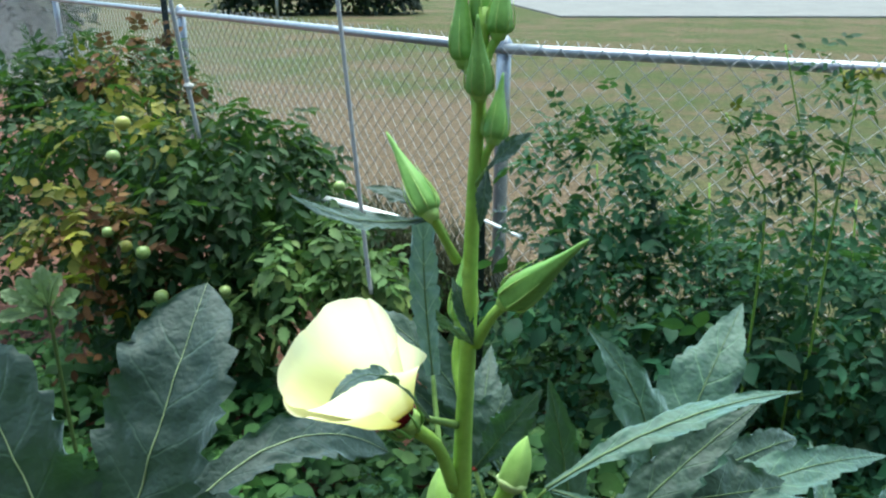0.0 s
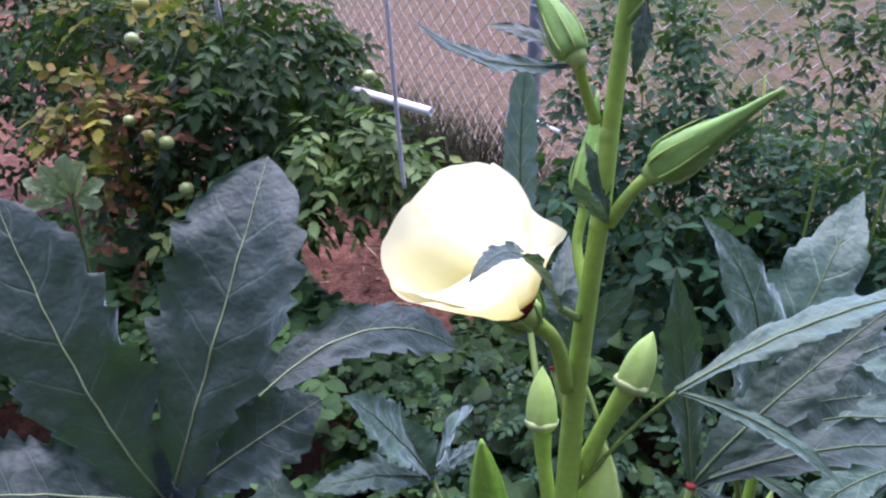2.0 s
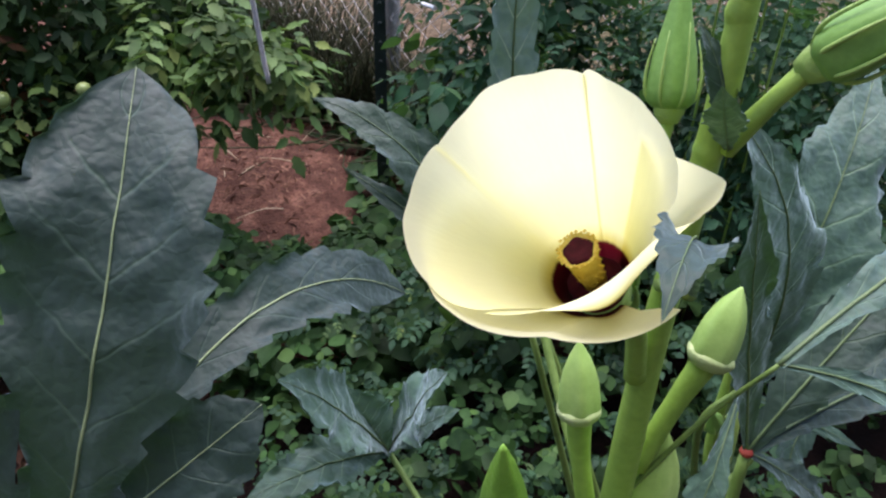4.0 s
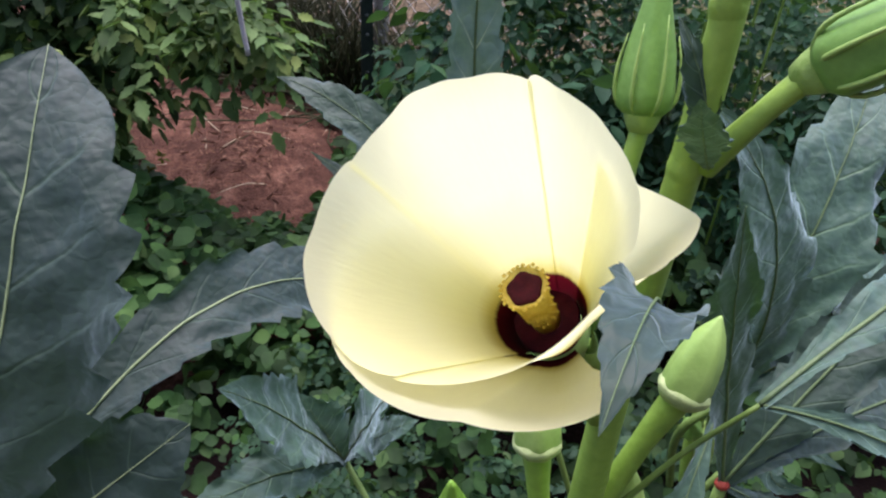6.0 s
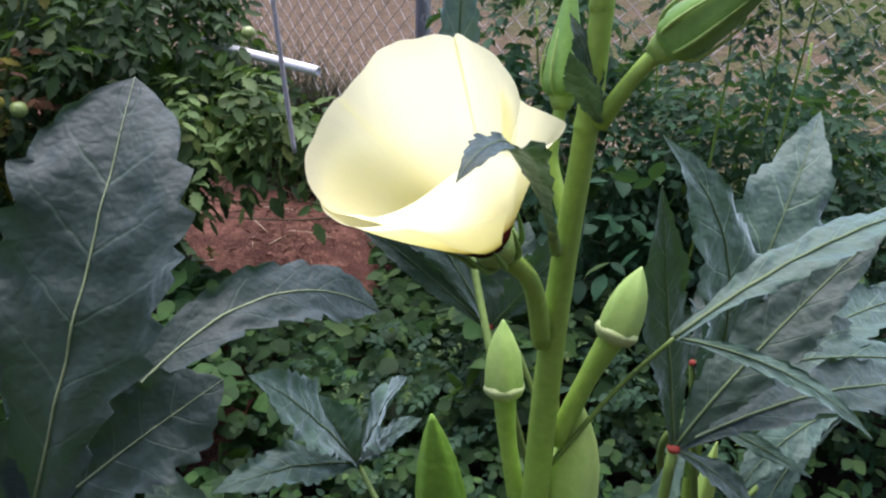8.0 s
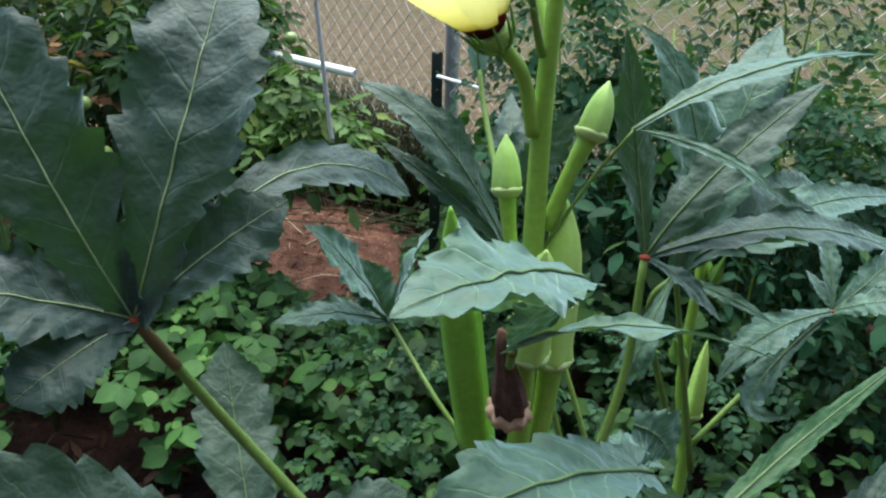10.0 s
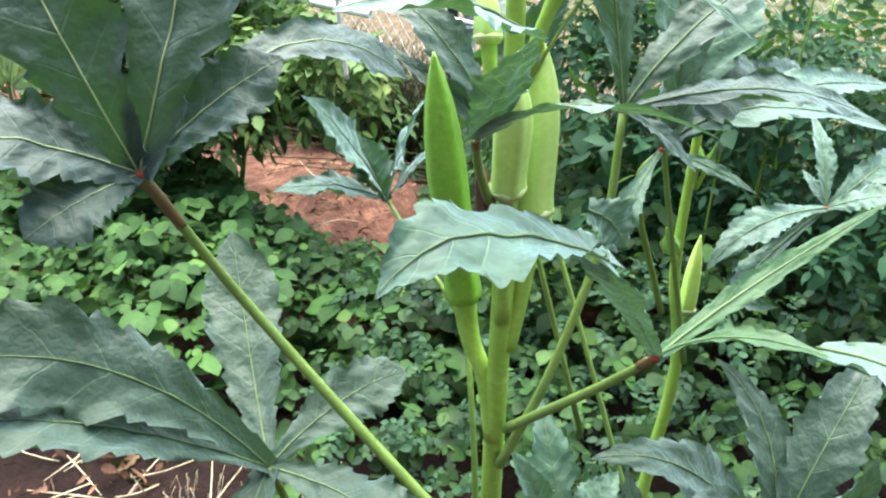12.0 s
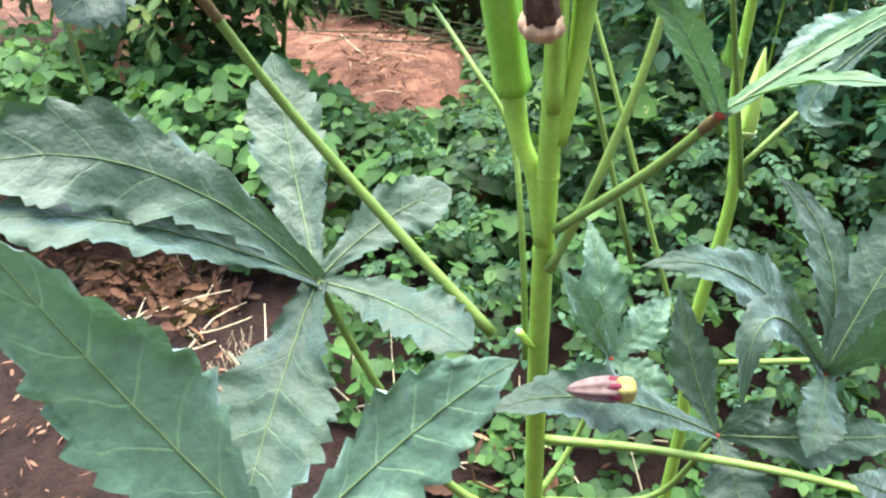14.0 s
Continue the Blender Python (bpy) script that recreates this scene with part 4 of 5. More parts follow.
# ---- the flower ----
def flower(plant, base, axis, right):
    """A cup of five overlapping petals round a maroon throat, with the column of stamens in it."""
    z = V(axis).normalized()
    x = V(right)
    x = (x - z * x.dot(z)).normalized()
    y = z.cross(x)
    m = Matrix.Translation(V(base)) @ Matrix((x, y, z)).transposed().to_4x4()
    cup = part("flower", lathe("flower", V(base) - z * 0.013 + V((0.002, 0.0085, -0.008)), V(base) - z * 0.0022 + V((0.0004, 0.0085, -0.008)), [(0, 0.003), (0.2, 0.0075), (0.5, 0.0090), (0.8, 0.0092), (1.0, 0.0084)], 20, 5, 0.05), M_SEPAL, plant, "pale yellow okra flower, open, with maroon throat")
    # the rim's radius and height at every tenth of the turn: the cup leans and is drawn in beside its pointed corner
    wide = (0.0367, 0.0213, 0.0312, 0.0290, 0.0370, 0.0432, 0.0420, 0.0305, 0.0349, 0.0241)
    tall = (0.0250, 0.0498, 0.0625, 0.0690, 0.0600, 0.0590, 0.0502, 0.0524, 0.0606, 0.0555)

    def around(a, values):
        w = [math.exp(-0.5 * (((a - k * math.pi / 5 + math.pi) % (2 * math.pi) - math.pi) / 0.39) ** 2) for k in range(10)]
        return sum(p * q for p, q in zip(w, values)) / sum(w)

    # from and to in degrees, space to the next petal; the last one hangs outside the others
    petals = ((-19, 70, 0.0004), (68, 150, 0.0), (148, 234, 0.0004), (232, 396, 0.0010), (-238, -52, 0.0018))
    # the two upper petals stay full where the near one is drawn in
    wide_up, tall_up = (0.028, 0.0285, *wide[2:9], 0.026), (0.047, 0.0560, *tall[2:9], 0.050)
    base_shift = V((0.0002, 0.0085, -0.0080))
    centre = Matrix.Translation(base_shift) @ m
    for k, (first, last, gap) in enumerate(petals):
        verts, faces, uvs = [], [], []
        nv, nu = 28, int((last - first) / 2)
        outer = k == 4
        for i in range(nv + 1):
            v = i / nv
            for j in range(nu + 1):
                u = 2 * j / nu - 1
                a = radians(first + (last - first) * j / nu)
                s = v * (1 - 0.05 * abs(u) ** 10 - 0.010 * math.sin(u * 7 + k * 2) * v ** 3 - 0.007 * math.sin(u * 15 + k) * v ** 4)
                up = 0.25 * s + 0.75 * (1 - max(0.0, 1 - s) ** 1.5)
                if outer:
                    h = 0.0525 * (1 + 0.178 * u - 0.25 * u ** 4) * up
                    r = 0.0085 + gap + 0.0315 * up ** 0.62
                    hug = 0.0085 + gap + (around(a, wide) - 0.0085) * h / around(a, tall)
                    k_out = s ** 0.9
                    r = hug + (max(r, hug) - hug) * k_out
                else:
                    near = k == 3
                    h = around(a, tall if near else tall_up) * up
                    r = 0.0085 + gap + (around(a, wide if near else wide_up) - 0.0085) * up ** 1.04
                    corner = max(0.0, 1 - abs(a - 6.365) / 0.28) if near else 0.0
                    r += 0.0060 * corner * s ** 4
                    point = max(0.0, 1 - abs(a - 1.165) / 0.13) if k == 0 else 0.0
                    h += 0.0038 * point * s ** 5
                h += 0.0009 * math.sin(u * 6 + k) * s ** 3
                r += 0.0006 * max(0, s - 0.85) / 0.15
                # the outer petal sags on its free side
                sag = V((0, 0, -0.0070 * math.sin(math.pi * (u - 0.5) / 0.7) * min(1.0, 2.5 * v))) if outer and u > 0.5 else V((0, 0, 0))
                verts.append(m @ V((r * math.cos(a), r * math.sin(a), h)) + base_shift * (1 - min(1.0, up)) + sag)
                uvs.append(((u + 1) / 2, s * 2.2))
            if i:
                o, q = (i - 1) * (nu + 1), i * (nu + 1)
                faces += [(o + c, o + c + 1, q + c + 1, q + c) for c in range(nu)]
        part("petal", mesh_of("petal", verts, faces, True, uvs), M_PETAL, cup)
    c = lambda h: centre @ V((0, 0, h))  # noqa: E731
    for k in range(9):
        a = 2 * math.pi * k / 9 + 0.2
        pts = [centre @ V((math.cos(a) * q, math.sin(a) * q, h)) for q, h in ((0.005, -0.014), (0.0105, -0.009), (0.0130, -0.001), (0.0150 + 0.002 * (k % 2), 0.008))]
        tube("bract", pts, [0.0011, 0.0013, 0.0010, 0.0003], M_BUD, cup, 6, 3, "thin green bract under the flower")
    part("throat", lathe("throat", c(0.0), c(0.004), [(0, 0.007), (0.6, 0.0093), (1.0, 0.0090)], 20, 5, 0.03), M_STIGMA, cup, "dark maroon throat")
    part("pistil", lathe("pistil", c(0.003), c(0.024), [(0, 0.0040), (0.4, 0.0041), (0.7, 0.0048), (0.92, 0.0058), (1.0, 0.0060), (1.02, 0.0056), (0.97, 0.0046)], 26, 5, 0.03), M_PISTIL, cup, "yellow column of stamens")
    part("stigma", lathe("stigma", c(0.0225), c(0.0250), [(0, 0.0040), (0.4, 0.0047), (0.7, 0.0044), (0.75, 0.0032), (0.5, 0.0010)], 22, 5, 0.08), M_STIGMA, cup, "dark maroon stigma")
    grain = mesh_of("anther", [(1, 0, 0), (-1, 0, 0), (0, 1, 0), (0, -1, 0), (0, 0, 1), (0, 0, -1)],
                    [(0, 2, 4), (2, 1, 4), (1, 3, 4), (3, 0, 4), (2, 0, 5), (1, 2, 5), (3, 1, 5), (0, 3, 5)])
    for q in range(110):
        h, a = 0.008 + 0.0160 * (q / 110), q * 2.4
        rr = 0.0042 + 0.0009 * (q / 110)
        ob = part("anther", grain, M_PISTIL, cup)
        ob.matrix_local = centre @ Matrix.Translation((rr * math.cos(a), rr * math.sin(a), h)) @ Matrix.Scale(0.0006, 4)
    # a fringe of pale anthers round the rim of the column
    for q in range(28):
        a = 2 * math.pi * q / 28
        rr = 0.0059 + 0.0004 * (q % 2)
        ob = part("anther", grain, M_PISTIL, cup)
        ob.matrix_local = centre @ Matrix.Translation((rr * math.cos(a), rr * math.sin(a), 0.0242 + 0.0004 * (q % 3))) @ Matrix.Scale(0.0007, 4)
    return cup


flower(okra, (-0.0256, 0.3846, 1.2312), (-0.480, -0.267, 0.835), (0.98, -0.20, 0.06))
tube("flower_stalk", [(-0.0172, 0.3965, 1.2125), (-0.003, 0.404, 1.194), (0.007, 0.413, 1.158)], [0.0045, 0.004, 0.0048], M_STEM, okra, 8, 5)

# ---- second okra plant ----
okra2 = thing("okra_plant", None, "slender okra plant with small pods beside a taller one", "plant")
S2 = [(0.252, 0.620, 0.302), (0.243, 0.630, 0.464), (0.263, 0.645, 0.676), (0.244, 0.650, 0.804), (0.245, 0.655, 0.950), (0.245, 0.660, 1.025)]
tube("stem", [(S2[0][0] - 0.01, 0.61, -0.02), *S2], [0.009, 0.0085, 0.0075, 0.0065, 0.005, 0.004], M_STEM, okra2, 12, 6)
okra_pod(okra2, (0.270, 0.660, 0.746), (0.275, 0.670, 0.839), 0.010, [(0.260, 0.655, 0.732), (0.260, 0.648, 0.690)], label="small green pod")
okra_bud(okra2, (0.232, 0.640, 0.838), (0.218, 0.630, 0.870), 0.010, [(0.246, 0.650, 0.811)])
okra_bud(okra2, (0.252, 0.660, 0.925), (0.247, 0.660, 0.963), 0.008, [(0.252, 0.660, 0.901)])
okra_bud(okra2, (0.258, 0.650, 0.925), (0.261, 0.640, 0.960), 0.007, [(0.255, 0.660, 0.901)])
okra_leaf(okra2, (0.168, 0.545, 0.990), [
    ((0.406, 0.570, 0.991), 0.026, (0.262, 0.560, 1.022), (0, -0.25, 0.97)),
    ((0.447, 0.660, 1.009), 0.026, (0.303, 0.600, 1.026), (0, -0.5, 0.85)),
    ((0.116, 0.566, 1.196), 0.030, (0.168, 0.545, 1.110), (0.1, -0.7, 0.7)),
    ((0.275, 0.652, 1.180), 0.041, (0.212, 0.575, 1.108), (-0.1, -0.65, 0.75)),
    ((0.127, 0.500, 0.913), 0.014, (0.123, 0.490, 0.948), FACE),
    ((0.241, 0.500, 0.965), 0.007, None, FACE),
], FACE, [(0.157, 0.560, 0.941), (0.234, 0.645, 0.754)], thick=0.003, seed=21, blade=M_LEAF_PALE_LIT)
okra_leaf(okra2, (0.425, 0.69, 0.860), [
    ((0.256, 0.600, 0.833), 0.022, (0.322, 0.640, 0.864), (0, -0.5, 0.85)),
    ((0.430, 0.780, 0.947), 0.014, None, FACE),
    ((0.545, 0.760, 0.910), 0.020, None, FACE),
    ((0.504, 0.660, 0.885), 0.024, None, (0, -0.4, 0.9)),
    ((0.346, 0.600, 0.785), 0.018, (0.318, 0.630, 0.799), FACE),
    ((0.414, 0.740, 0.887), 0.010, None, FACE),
], FACE, [(0.360, 0.680, 0.792), (0.265, 0.650, 0.704)], thick=0.003, seed=22, blade=M_LEAF_PALE_LIT)
okra_leaf(okra2, (0.306, 0.440, 0.590), [
    ((0.100, 0.420, 0.748), 0.030, (0.200, 0.425, 0.722), (0, -0.45, 0.88)),
    ((0.178, 0.340, 0.650), 0.022, (0.205, 0.385, 0.715), (-0.3, -0.7, 0.6)),
    ((0.265, 0.560, 0.751), 0.026, (0.310, 0.500, 0.690), FACE),
    ((0.455, 0.565, 0.765), 0.036, (0.364, 0.485, 0.706), (-0.25, -0.6, 0.75)),
    ((0.350, 0.400, 0.758), 0.026, (0.338, 0.405, 0.680), (-0.1, -0.75, 0.65)),
    ((0.262, 0.360, 0.560), 0.030, None, FACE),
], FACE, [(0.380, 0.500, 0.545), (0.26, 0.6, 0.45)], thick=0.0034, seed=23, foot=0.3)
okra_leaf(okra2, (0.073, 0.800, 0.889), [
    ((-0.105, 0.880, 1.073), 0.030, (-0.015, 0.830, 1.028), (0.3, -0.7, 0.6)),
    ((-0.081, 0.860, 1.010), 0.016, None, FACE),
], FACE, [(0.106, 0.750, 0.858), (0.25, 0.63, 0.4)], thick=0.003, seed=24, red=False)
okra_leaf(okra2, (0.030, 0.620, 1.023), [
    ((0.063, 0.660, 1.091), 0.030, None, FACE), ((0.087, 0.600, 1.120), 0.020, None, FACE), ((0.050, 0.720, 1.103), 0.02, None, FACE)], FACE, [(0.15, 0.62, 0.6)], thick=0.003, seed=25)
okra_leaf(okra2, (0.166, 0.560, 1.025), [
    ((0.322, 0.600, 1.019), 0.04, None, FACE), ((0.362, 0.680, 1.014), 0.02, (0.304, 0.640, 1.028), FACE), ((0.243, 0.660, 1.040), 0.03, None, FACE)], FACE, [(0.26, 0.62, 0.7)], thick=0.003, seed=26)

# ---- stakes, pipe and posts ----
def pipe(name, a, b, r, material, label, category):
    """A straight hollow tube with open ends."""
    a, b = V(a), V(b)
    d = (b - a).length
    e = r * 0.6 / d
    prof = [(e, 0.82 * r), (0, 0.82 * r), (0, r), (0.02, r), (0.5, r), (0.98, r), (1, r), (1, 0.82 * r), (1 - e, 0.82 * r)]
    return tagged(part(name, lathe(name, a, b, prof, 16, 1, 0.0), material), label, category)


pipe("plastic_pipe", (-0.435, 2.290, 0.820), (-0.127, 2.115, 0.790), 0.0125, M_PVC, "white plastic pipe lying in the tomato plant", "pipe")
pipe("plastic_rod", (0.113, 2.250, 0.750), (0.214, 2.000, 0.775), 0.0052, M_PVC, "thin white plastic rod in front of the fence", "rod")


def stake(name, points, r, material, label, knot=None):
    ob = tagged(tube(name, points, [r, r * 1.05, r * 0.95, r], material, None, 9, 6), label, "stake")
    if knot is not None:
        bm = bmesh.new()
        bmesh.ops.create_icosphere(bm, subdivisions=2, radius=r * 1.9, matrix=Matrix.Translation(V(knot)) @ Matrix.Diagonal((1.2, 1, 0.8, 1)))
        for v in bm.verts:
            v.co += v.normal * 0.25 * r * noise.noise(v.co * 260)
        part("knot", bm, M_TWINE, ob, "lump of tied twine")
    return ob


stake("garden_stake", [(-0.683, 2.150, 1.017), (-0.690, 2.120, 1.185), (-0.696, 2.080, 1.389), (-0.696, 2.050, 1.490)], 0.0062, M_TWINE, "thin grey stake leaning over the tomato plant", (-0.686, 2.120, 1.167))
stake("garden_stake", [(-0.179, 1.780, 0.704), (-0.188, 1.780, 0.809), (-0.210, 1.760, 1.158), (-0.225, 1.740, 1.403), (-0.230, 1.730, 1.487)], 0.0052, M_TWINE, "thin grey stake standing in the bed beside the pipe")


def t_post(foot, top, label):
    """A steel fence stake of T section with studs on its face."""
    ob = thing("steel_stake", None, label, "stake", "steel stakes by the fence")
    foot, top = V(foot), V(top)
    for name, w, d, dy in (("flange", 0.034, 0.005, 0.0), ("web", 0.005, 0.030, 0.016)):
        bm = bmesh.new()
        bmesh.ops.create_cube(bm, size=1.0, matrix=Matrix.Translation((foot + top) / 2 + V((0, dy, 0))) @ Matrix.Diagonal((w, d, (top - foot).length, 1)))
        bmesh.ops.bevel(bm, geom=bm.edges[:], offset=0.0012, segments=2, affect="EDGES")
        part(name, bm, M_POST, ob)
    for k in range(int((top - foot).length / 0.055)):
        p = foot + V((0, -0.004, 0.08 + 0.055 * k))
        tube("stud", [p, p + V((0, -0.006, 0))], [0.006, 0.004], M_POST, ob, 6, 1)


A = (-1.475, 4.300, 1.130)
t_post((A[0], 4.3, -0.1), (A[0], 4.3, 1.50), "dark green steel stake by the fence")
A = (-2.475, 4.200, 0.162)
t_post((A[0], 4.2, -0.1), (A[0] - 0.02, 4.2, A[2] + 0.42), "dark green steel stake at the edge of the bed")
A = (0.115, 2.300, 0.810)
t_post((A[0], 2.3, -0.1), (A[0], 2.3, A[2]), "short dark steel stake beside the fence post")

# ---- young okra behind ----
M_SEEDLING = foliage_material("seedling_leaf", (0.16, 0.24, 0.12), (0.26, 0.34, 0.19), (0.30, 0.36, 0.16), 0.1, tone=0.8)
young = thing("okra_seedling", None, "young okra plant with pale upright leaves", "plant")
Y0 = V((-0.901, 1.620, 0.716))
tube("stem", [(Y0.x + 0.01, 1.62, 0), (Y0.x, 1.62, Y0.z * 0.6), Y0, Y0 + V((0.005, 0, 0.05))], [0.005, 0.005, 0.0045, 0.004], M_TWIG, young, 9, 5)
for k, (dx, dz, w, dy) in enumerate(((-0.045, 0.085, 0.017, -0.02), (0.005, 0.105, 0.019, 0.0), (0.055, 0.095, 0.018, -0.02), (0.095, 0.055, 0.016, -0.03), (-0.090, 0.050, 0.015, -0.02), (-0.105, -0.010, 0.014, -0.03), (0.085, 0.005, 0.014, -0.04), (0.020, 0.060, 0.014, -0.05), (-0.035, 0.030, 0.013, -0.05))):
    foot = Y0 + V((dx * 0.15, dy * 0.2, 0.02 + dz * 0.1))
    v, f, uv, line = lobe(foot, Y0 + V((dx, dy, dz + 0.02)), w * 1.25, (-dx * 3, -0.8, 0.4), None, 6, seed=300 + k, foot=0.3, peak=0.66, blunt=0.6)
    leaf = part("leaf", mesh_of("leaf", v, f, True, uv), M_SEEDLING, young)
    tube("midrib", line[::6], [0.0012, 0.0004], M_VEIN, leaf, 5, 2)

# ---- fallen bloom on a leaf ----
spent = thing("fallen_flower", None, "wilted okra flower, mauve with yellow rim, lying on a leaf", "flower")
WA, WB = (0.034, 0.372, 0.650), (0.094, 0.368, 0.652)
part("wilted_corolla", lathe("wilted_corolla", WA, WB, [(0, 0.002), (0.12, 0.006), (0.35, 0.0095), (0.6, 0.011), (0.72, 0.010)], 28, 7, 0.14), M_WILT, spent)
part("throat", lathe("throat", V(WA).lerp(V(WB), 0.55), V(WA).lerp(V(WB), 0.85), [(0, 0.008), (0.3, 0.0108), (0.7, 0.0100), (1.0, 0.006)], 26, 6, 0.16), M_WILT_RED, spent, "dark red fold")
part("rim", lathe("rim", V(WA).lerp(V(WB), 0.72), WB, [(0, 0.0095), (0.4, 0.0115), (0.8, 0.010), (1.0, 0.006)], 26, 5, 0.12), M_WILT_YELLOW, spent, "yellow rim")

# ---- low plants and shrubs ----
def tomato_fruit(plant, at, r, material):
    prof = [(0, 0.25 * r), (0.06, 0.55 * r), (0.22, 0.90 * r), (0.5, r), (0.78, 0.86 * r), (0.93, 0.52 * r), (1.0, 0.12 * r)]
    part("tomato", lathe("tomato", V(at) - V((0, 0, r * 0.9)), V(at) + V((0, 0, r * 0.9)), prof, 18, 5, 0.02), material, plant)


tomato = thing("tomato_plant", None, "bushy tomato plant with green fruit and yellowing lower leaves", "plant")
for k, (x, y) in enumerate(((-0.75, 2.3), (-0.64, 2.5), (-1.0, 2.45), (-0.85, 2.1))):
    tube("stem", [(x, y, 0), (x + 0.05, y + 0.03, 0.35), (x - 0.04, y, 0.7), (x + 0.06 * (k % 2), y + 0.05, 0.98)], [0.010, 0.008, 0.005], M_TWIG, tomato, 7, 5)
spray_foliage("foliage", M_TOMATO_LEAF, tomato, [((-0.62, 2.30, 0.78), (0.34, 0.30, 0.30), 330), ((-0.85, 2.35, 0.62), (0.35, 0.30, 0.35), 260), ((-0.80, 2.28, 0.46), (0.22, 0.20, 0.22), 120), ((-1.15, 2.6, 0.8), (0.35, 0.3, 0.3), 200)], 5, slim=0.75, droop=0.85, leaf=0.052, toothed=True, apart=280)
spray_foliage("yellowed_foliage", M_YELLOW_LEAF, tomato, [((-1.02, 2.02, 0.80), (0.07, 0.06, 0.07), 16), ((-0.95, 2.3, 1.02), (0.22, 0.10, 0.06), 20), ((-0.9, 1.95, 0.62), (0.10, 0.08, 0.08), 6)], 6, toothed=True, label="yellowed leaf", apart=400)
spray_foliage("withered_foliage", M_BROWN_LEAF, tomato, [((-0.92, 2.02, 0.66), (0.16, 0.08, 0.22), 46), ((-0.90, 2.0, 0.42), (0.15, 0.1, 0.15), 12)], 7, leaf=0.04, toothed=True, label="withered brown leaf", apart=500)
for at, r, m in (((-0.782, 1.900, 0.769), 0.019, M_TOMATO), ((-0.847, 1.950, 0.768), 0.018, M_TOMATO_YELLOW), ((-0.762, 1.930, 0.631), 0.020, M_TOMATO), ((-0.297, 2.150, 0.878), 0.018, M_TOMATO), ((-0.845, 1.950, 1.013), 0.018, M_TOMATO),
                 ((-0.829, 2.000, 1.089), 0.020, M_TOMATO_YELLOW), ((-0.866, 1.900, 0.825), 0.015, M_TOMATO), ((-0.579, 1.900, 0.660), 0.016, M_TOMATO)):
    tomato_fruit(tomato, at, r, m)

tomato2 = thing("tomato_plant", None, "tomato plant with yellowed and brown leaves against the fence", "plant")
for x, y in ((-1.9, 3.4), (-1.5, 3.3), (-1.2, 3.1)):
    tube("stem", [(x, y, 0), (x + 0.04, y, 0.5), (x, y + 0.04, 1.1)], [0.010, 0.007, 0.005], M_TWIG, tomato2, 7, 5)
spray_foliage("foliage", M_TOMATO_LEAF, tomato2, [((-1.75, 3.3, 0.75), (0.45, 0.35, 0.42), 420), ((-1.35, 3.35, 0.85), (0.35, 0.35, 0.40), 240), ((-2.0, 3.0, 0.45), (0.4, 0.35, 0.35), 240)], 8, slim=0.95, droop=0.5, toothed=True, apart=200)
spray_foliage("yellowed_foliage", M_YELLOW_LEAF, tomato2, [((-1.35, 3.1, 0.98), (0.20, 0.10, 0.14), 34), ((-1.2, 2.9, 0.85), (0.16, 0.1, 0.10), 12)], 9, toothed=True, label="yellowed leaves")
spray_foliage("withered_foliage", M_BROWN_LEAF, tomato2, [((-1.2, 3.1, 1.02), (0.20, 0.12, 0.2), 50)], 10, toothed=True, label="withered brown leaves")

pale_bush = thing("bean_plant", None, "low plant with pale, partly curled leaves beside bare soil", "plant")
spray_foliage("foliage", M_PALE_LEAF, pale_bush, [((-0.360, 2.000, 0.712), (0.19, 0.10, 0.11), 70), ((-0.206, 1.900, 0.685), (0.07, 0.07, 0.09), 26), ((-0.694, 2.050, 0.531), (0.20, 0.10, 0.11), 60)], 11, leaf=0.05, slim=0.85, droop=0.6, toothed=True, apart=280)
spray_foliage("deep_foliage", M_COVER_LEAF, pale_bush, [((-0.501, 2.250, 0.591), (0.20, 0.14, 0.16), 110)], 12, leaf=0.06)

spray_foliage("bloom_cluster", M_YELLOW_LEAF, pale_bush, [((-0.49, 2.31, 0.16), (0.008, 0.008, 0.006), 4), ((-0.52, 2.26, 0.15), (0.006, 0.006, 0.005), 2)], 74, length=0.012, leaf=0.018, pairs=2, apart=999, piece="bloom")

pepper = thing("pepper_plant", None, "leafy green shrub growing in front of the fence", "plant")
for x, y in ((0.45, 2.1), (0.7, 1.9), (1.0, 1.75)):
    tube("stem", [(x, y, 0), (x + 0.03, y, 0.4), (x - 0.02, y + 0.02, 0.95)], [0.0045, 0.0035, 0.0022], M_STEM, pepper, 7, 5)
spray_foliage("foliage", M_PEPPER_LEAF, pepper, [((0.42, 2.1, 0.85), (0.20, 0.2, 0.28), 170), ((0.55, 1.95, 0.48), (0.40, 0.3, 0.38), 470), ((0.95, 1.7, 0.52), (0.40, 0.3, 0.38), 460), ((1.2, 1.5, 0.4), (0.4, 0.35, 0.4), 320), ((0.85, 1.95, 0.62), (0.42, 0.28, 0.26), 240)], 13, leaf=0.036, pairs=3, length=0.11, slim=0.85, droop=0.4, toothed=True, apart=200)
spray_foliage("broad_foliage", M_PEPPER_LEAF, pepper, [((0.40, 1.9, 0.60), (0.24, 0.2, 0.25), 46), ((0.75, 1.6, 0.52), (0.4, 0.25, 0.22), 60), ((1.15, 1.35, 0.5), (0.3, 0.25, 0.2), 40)], 71, leaf=0.062, pairs=1, length=0.08, apart=290)
rank = thing("weed", None, "dark rank weeds at the foot of the fence", "weed")
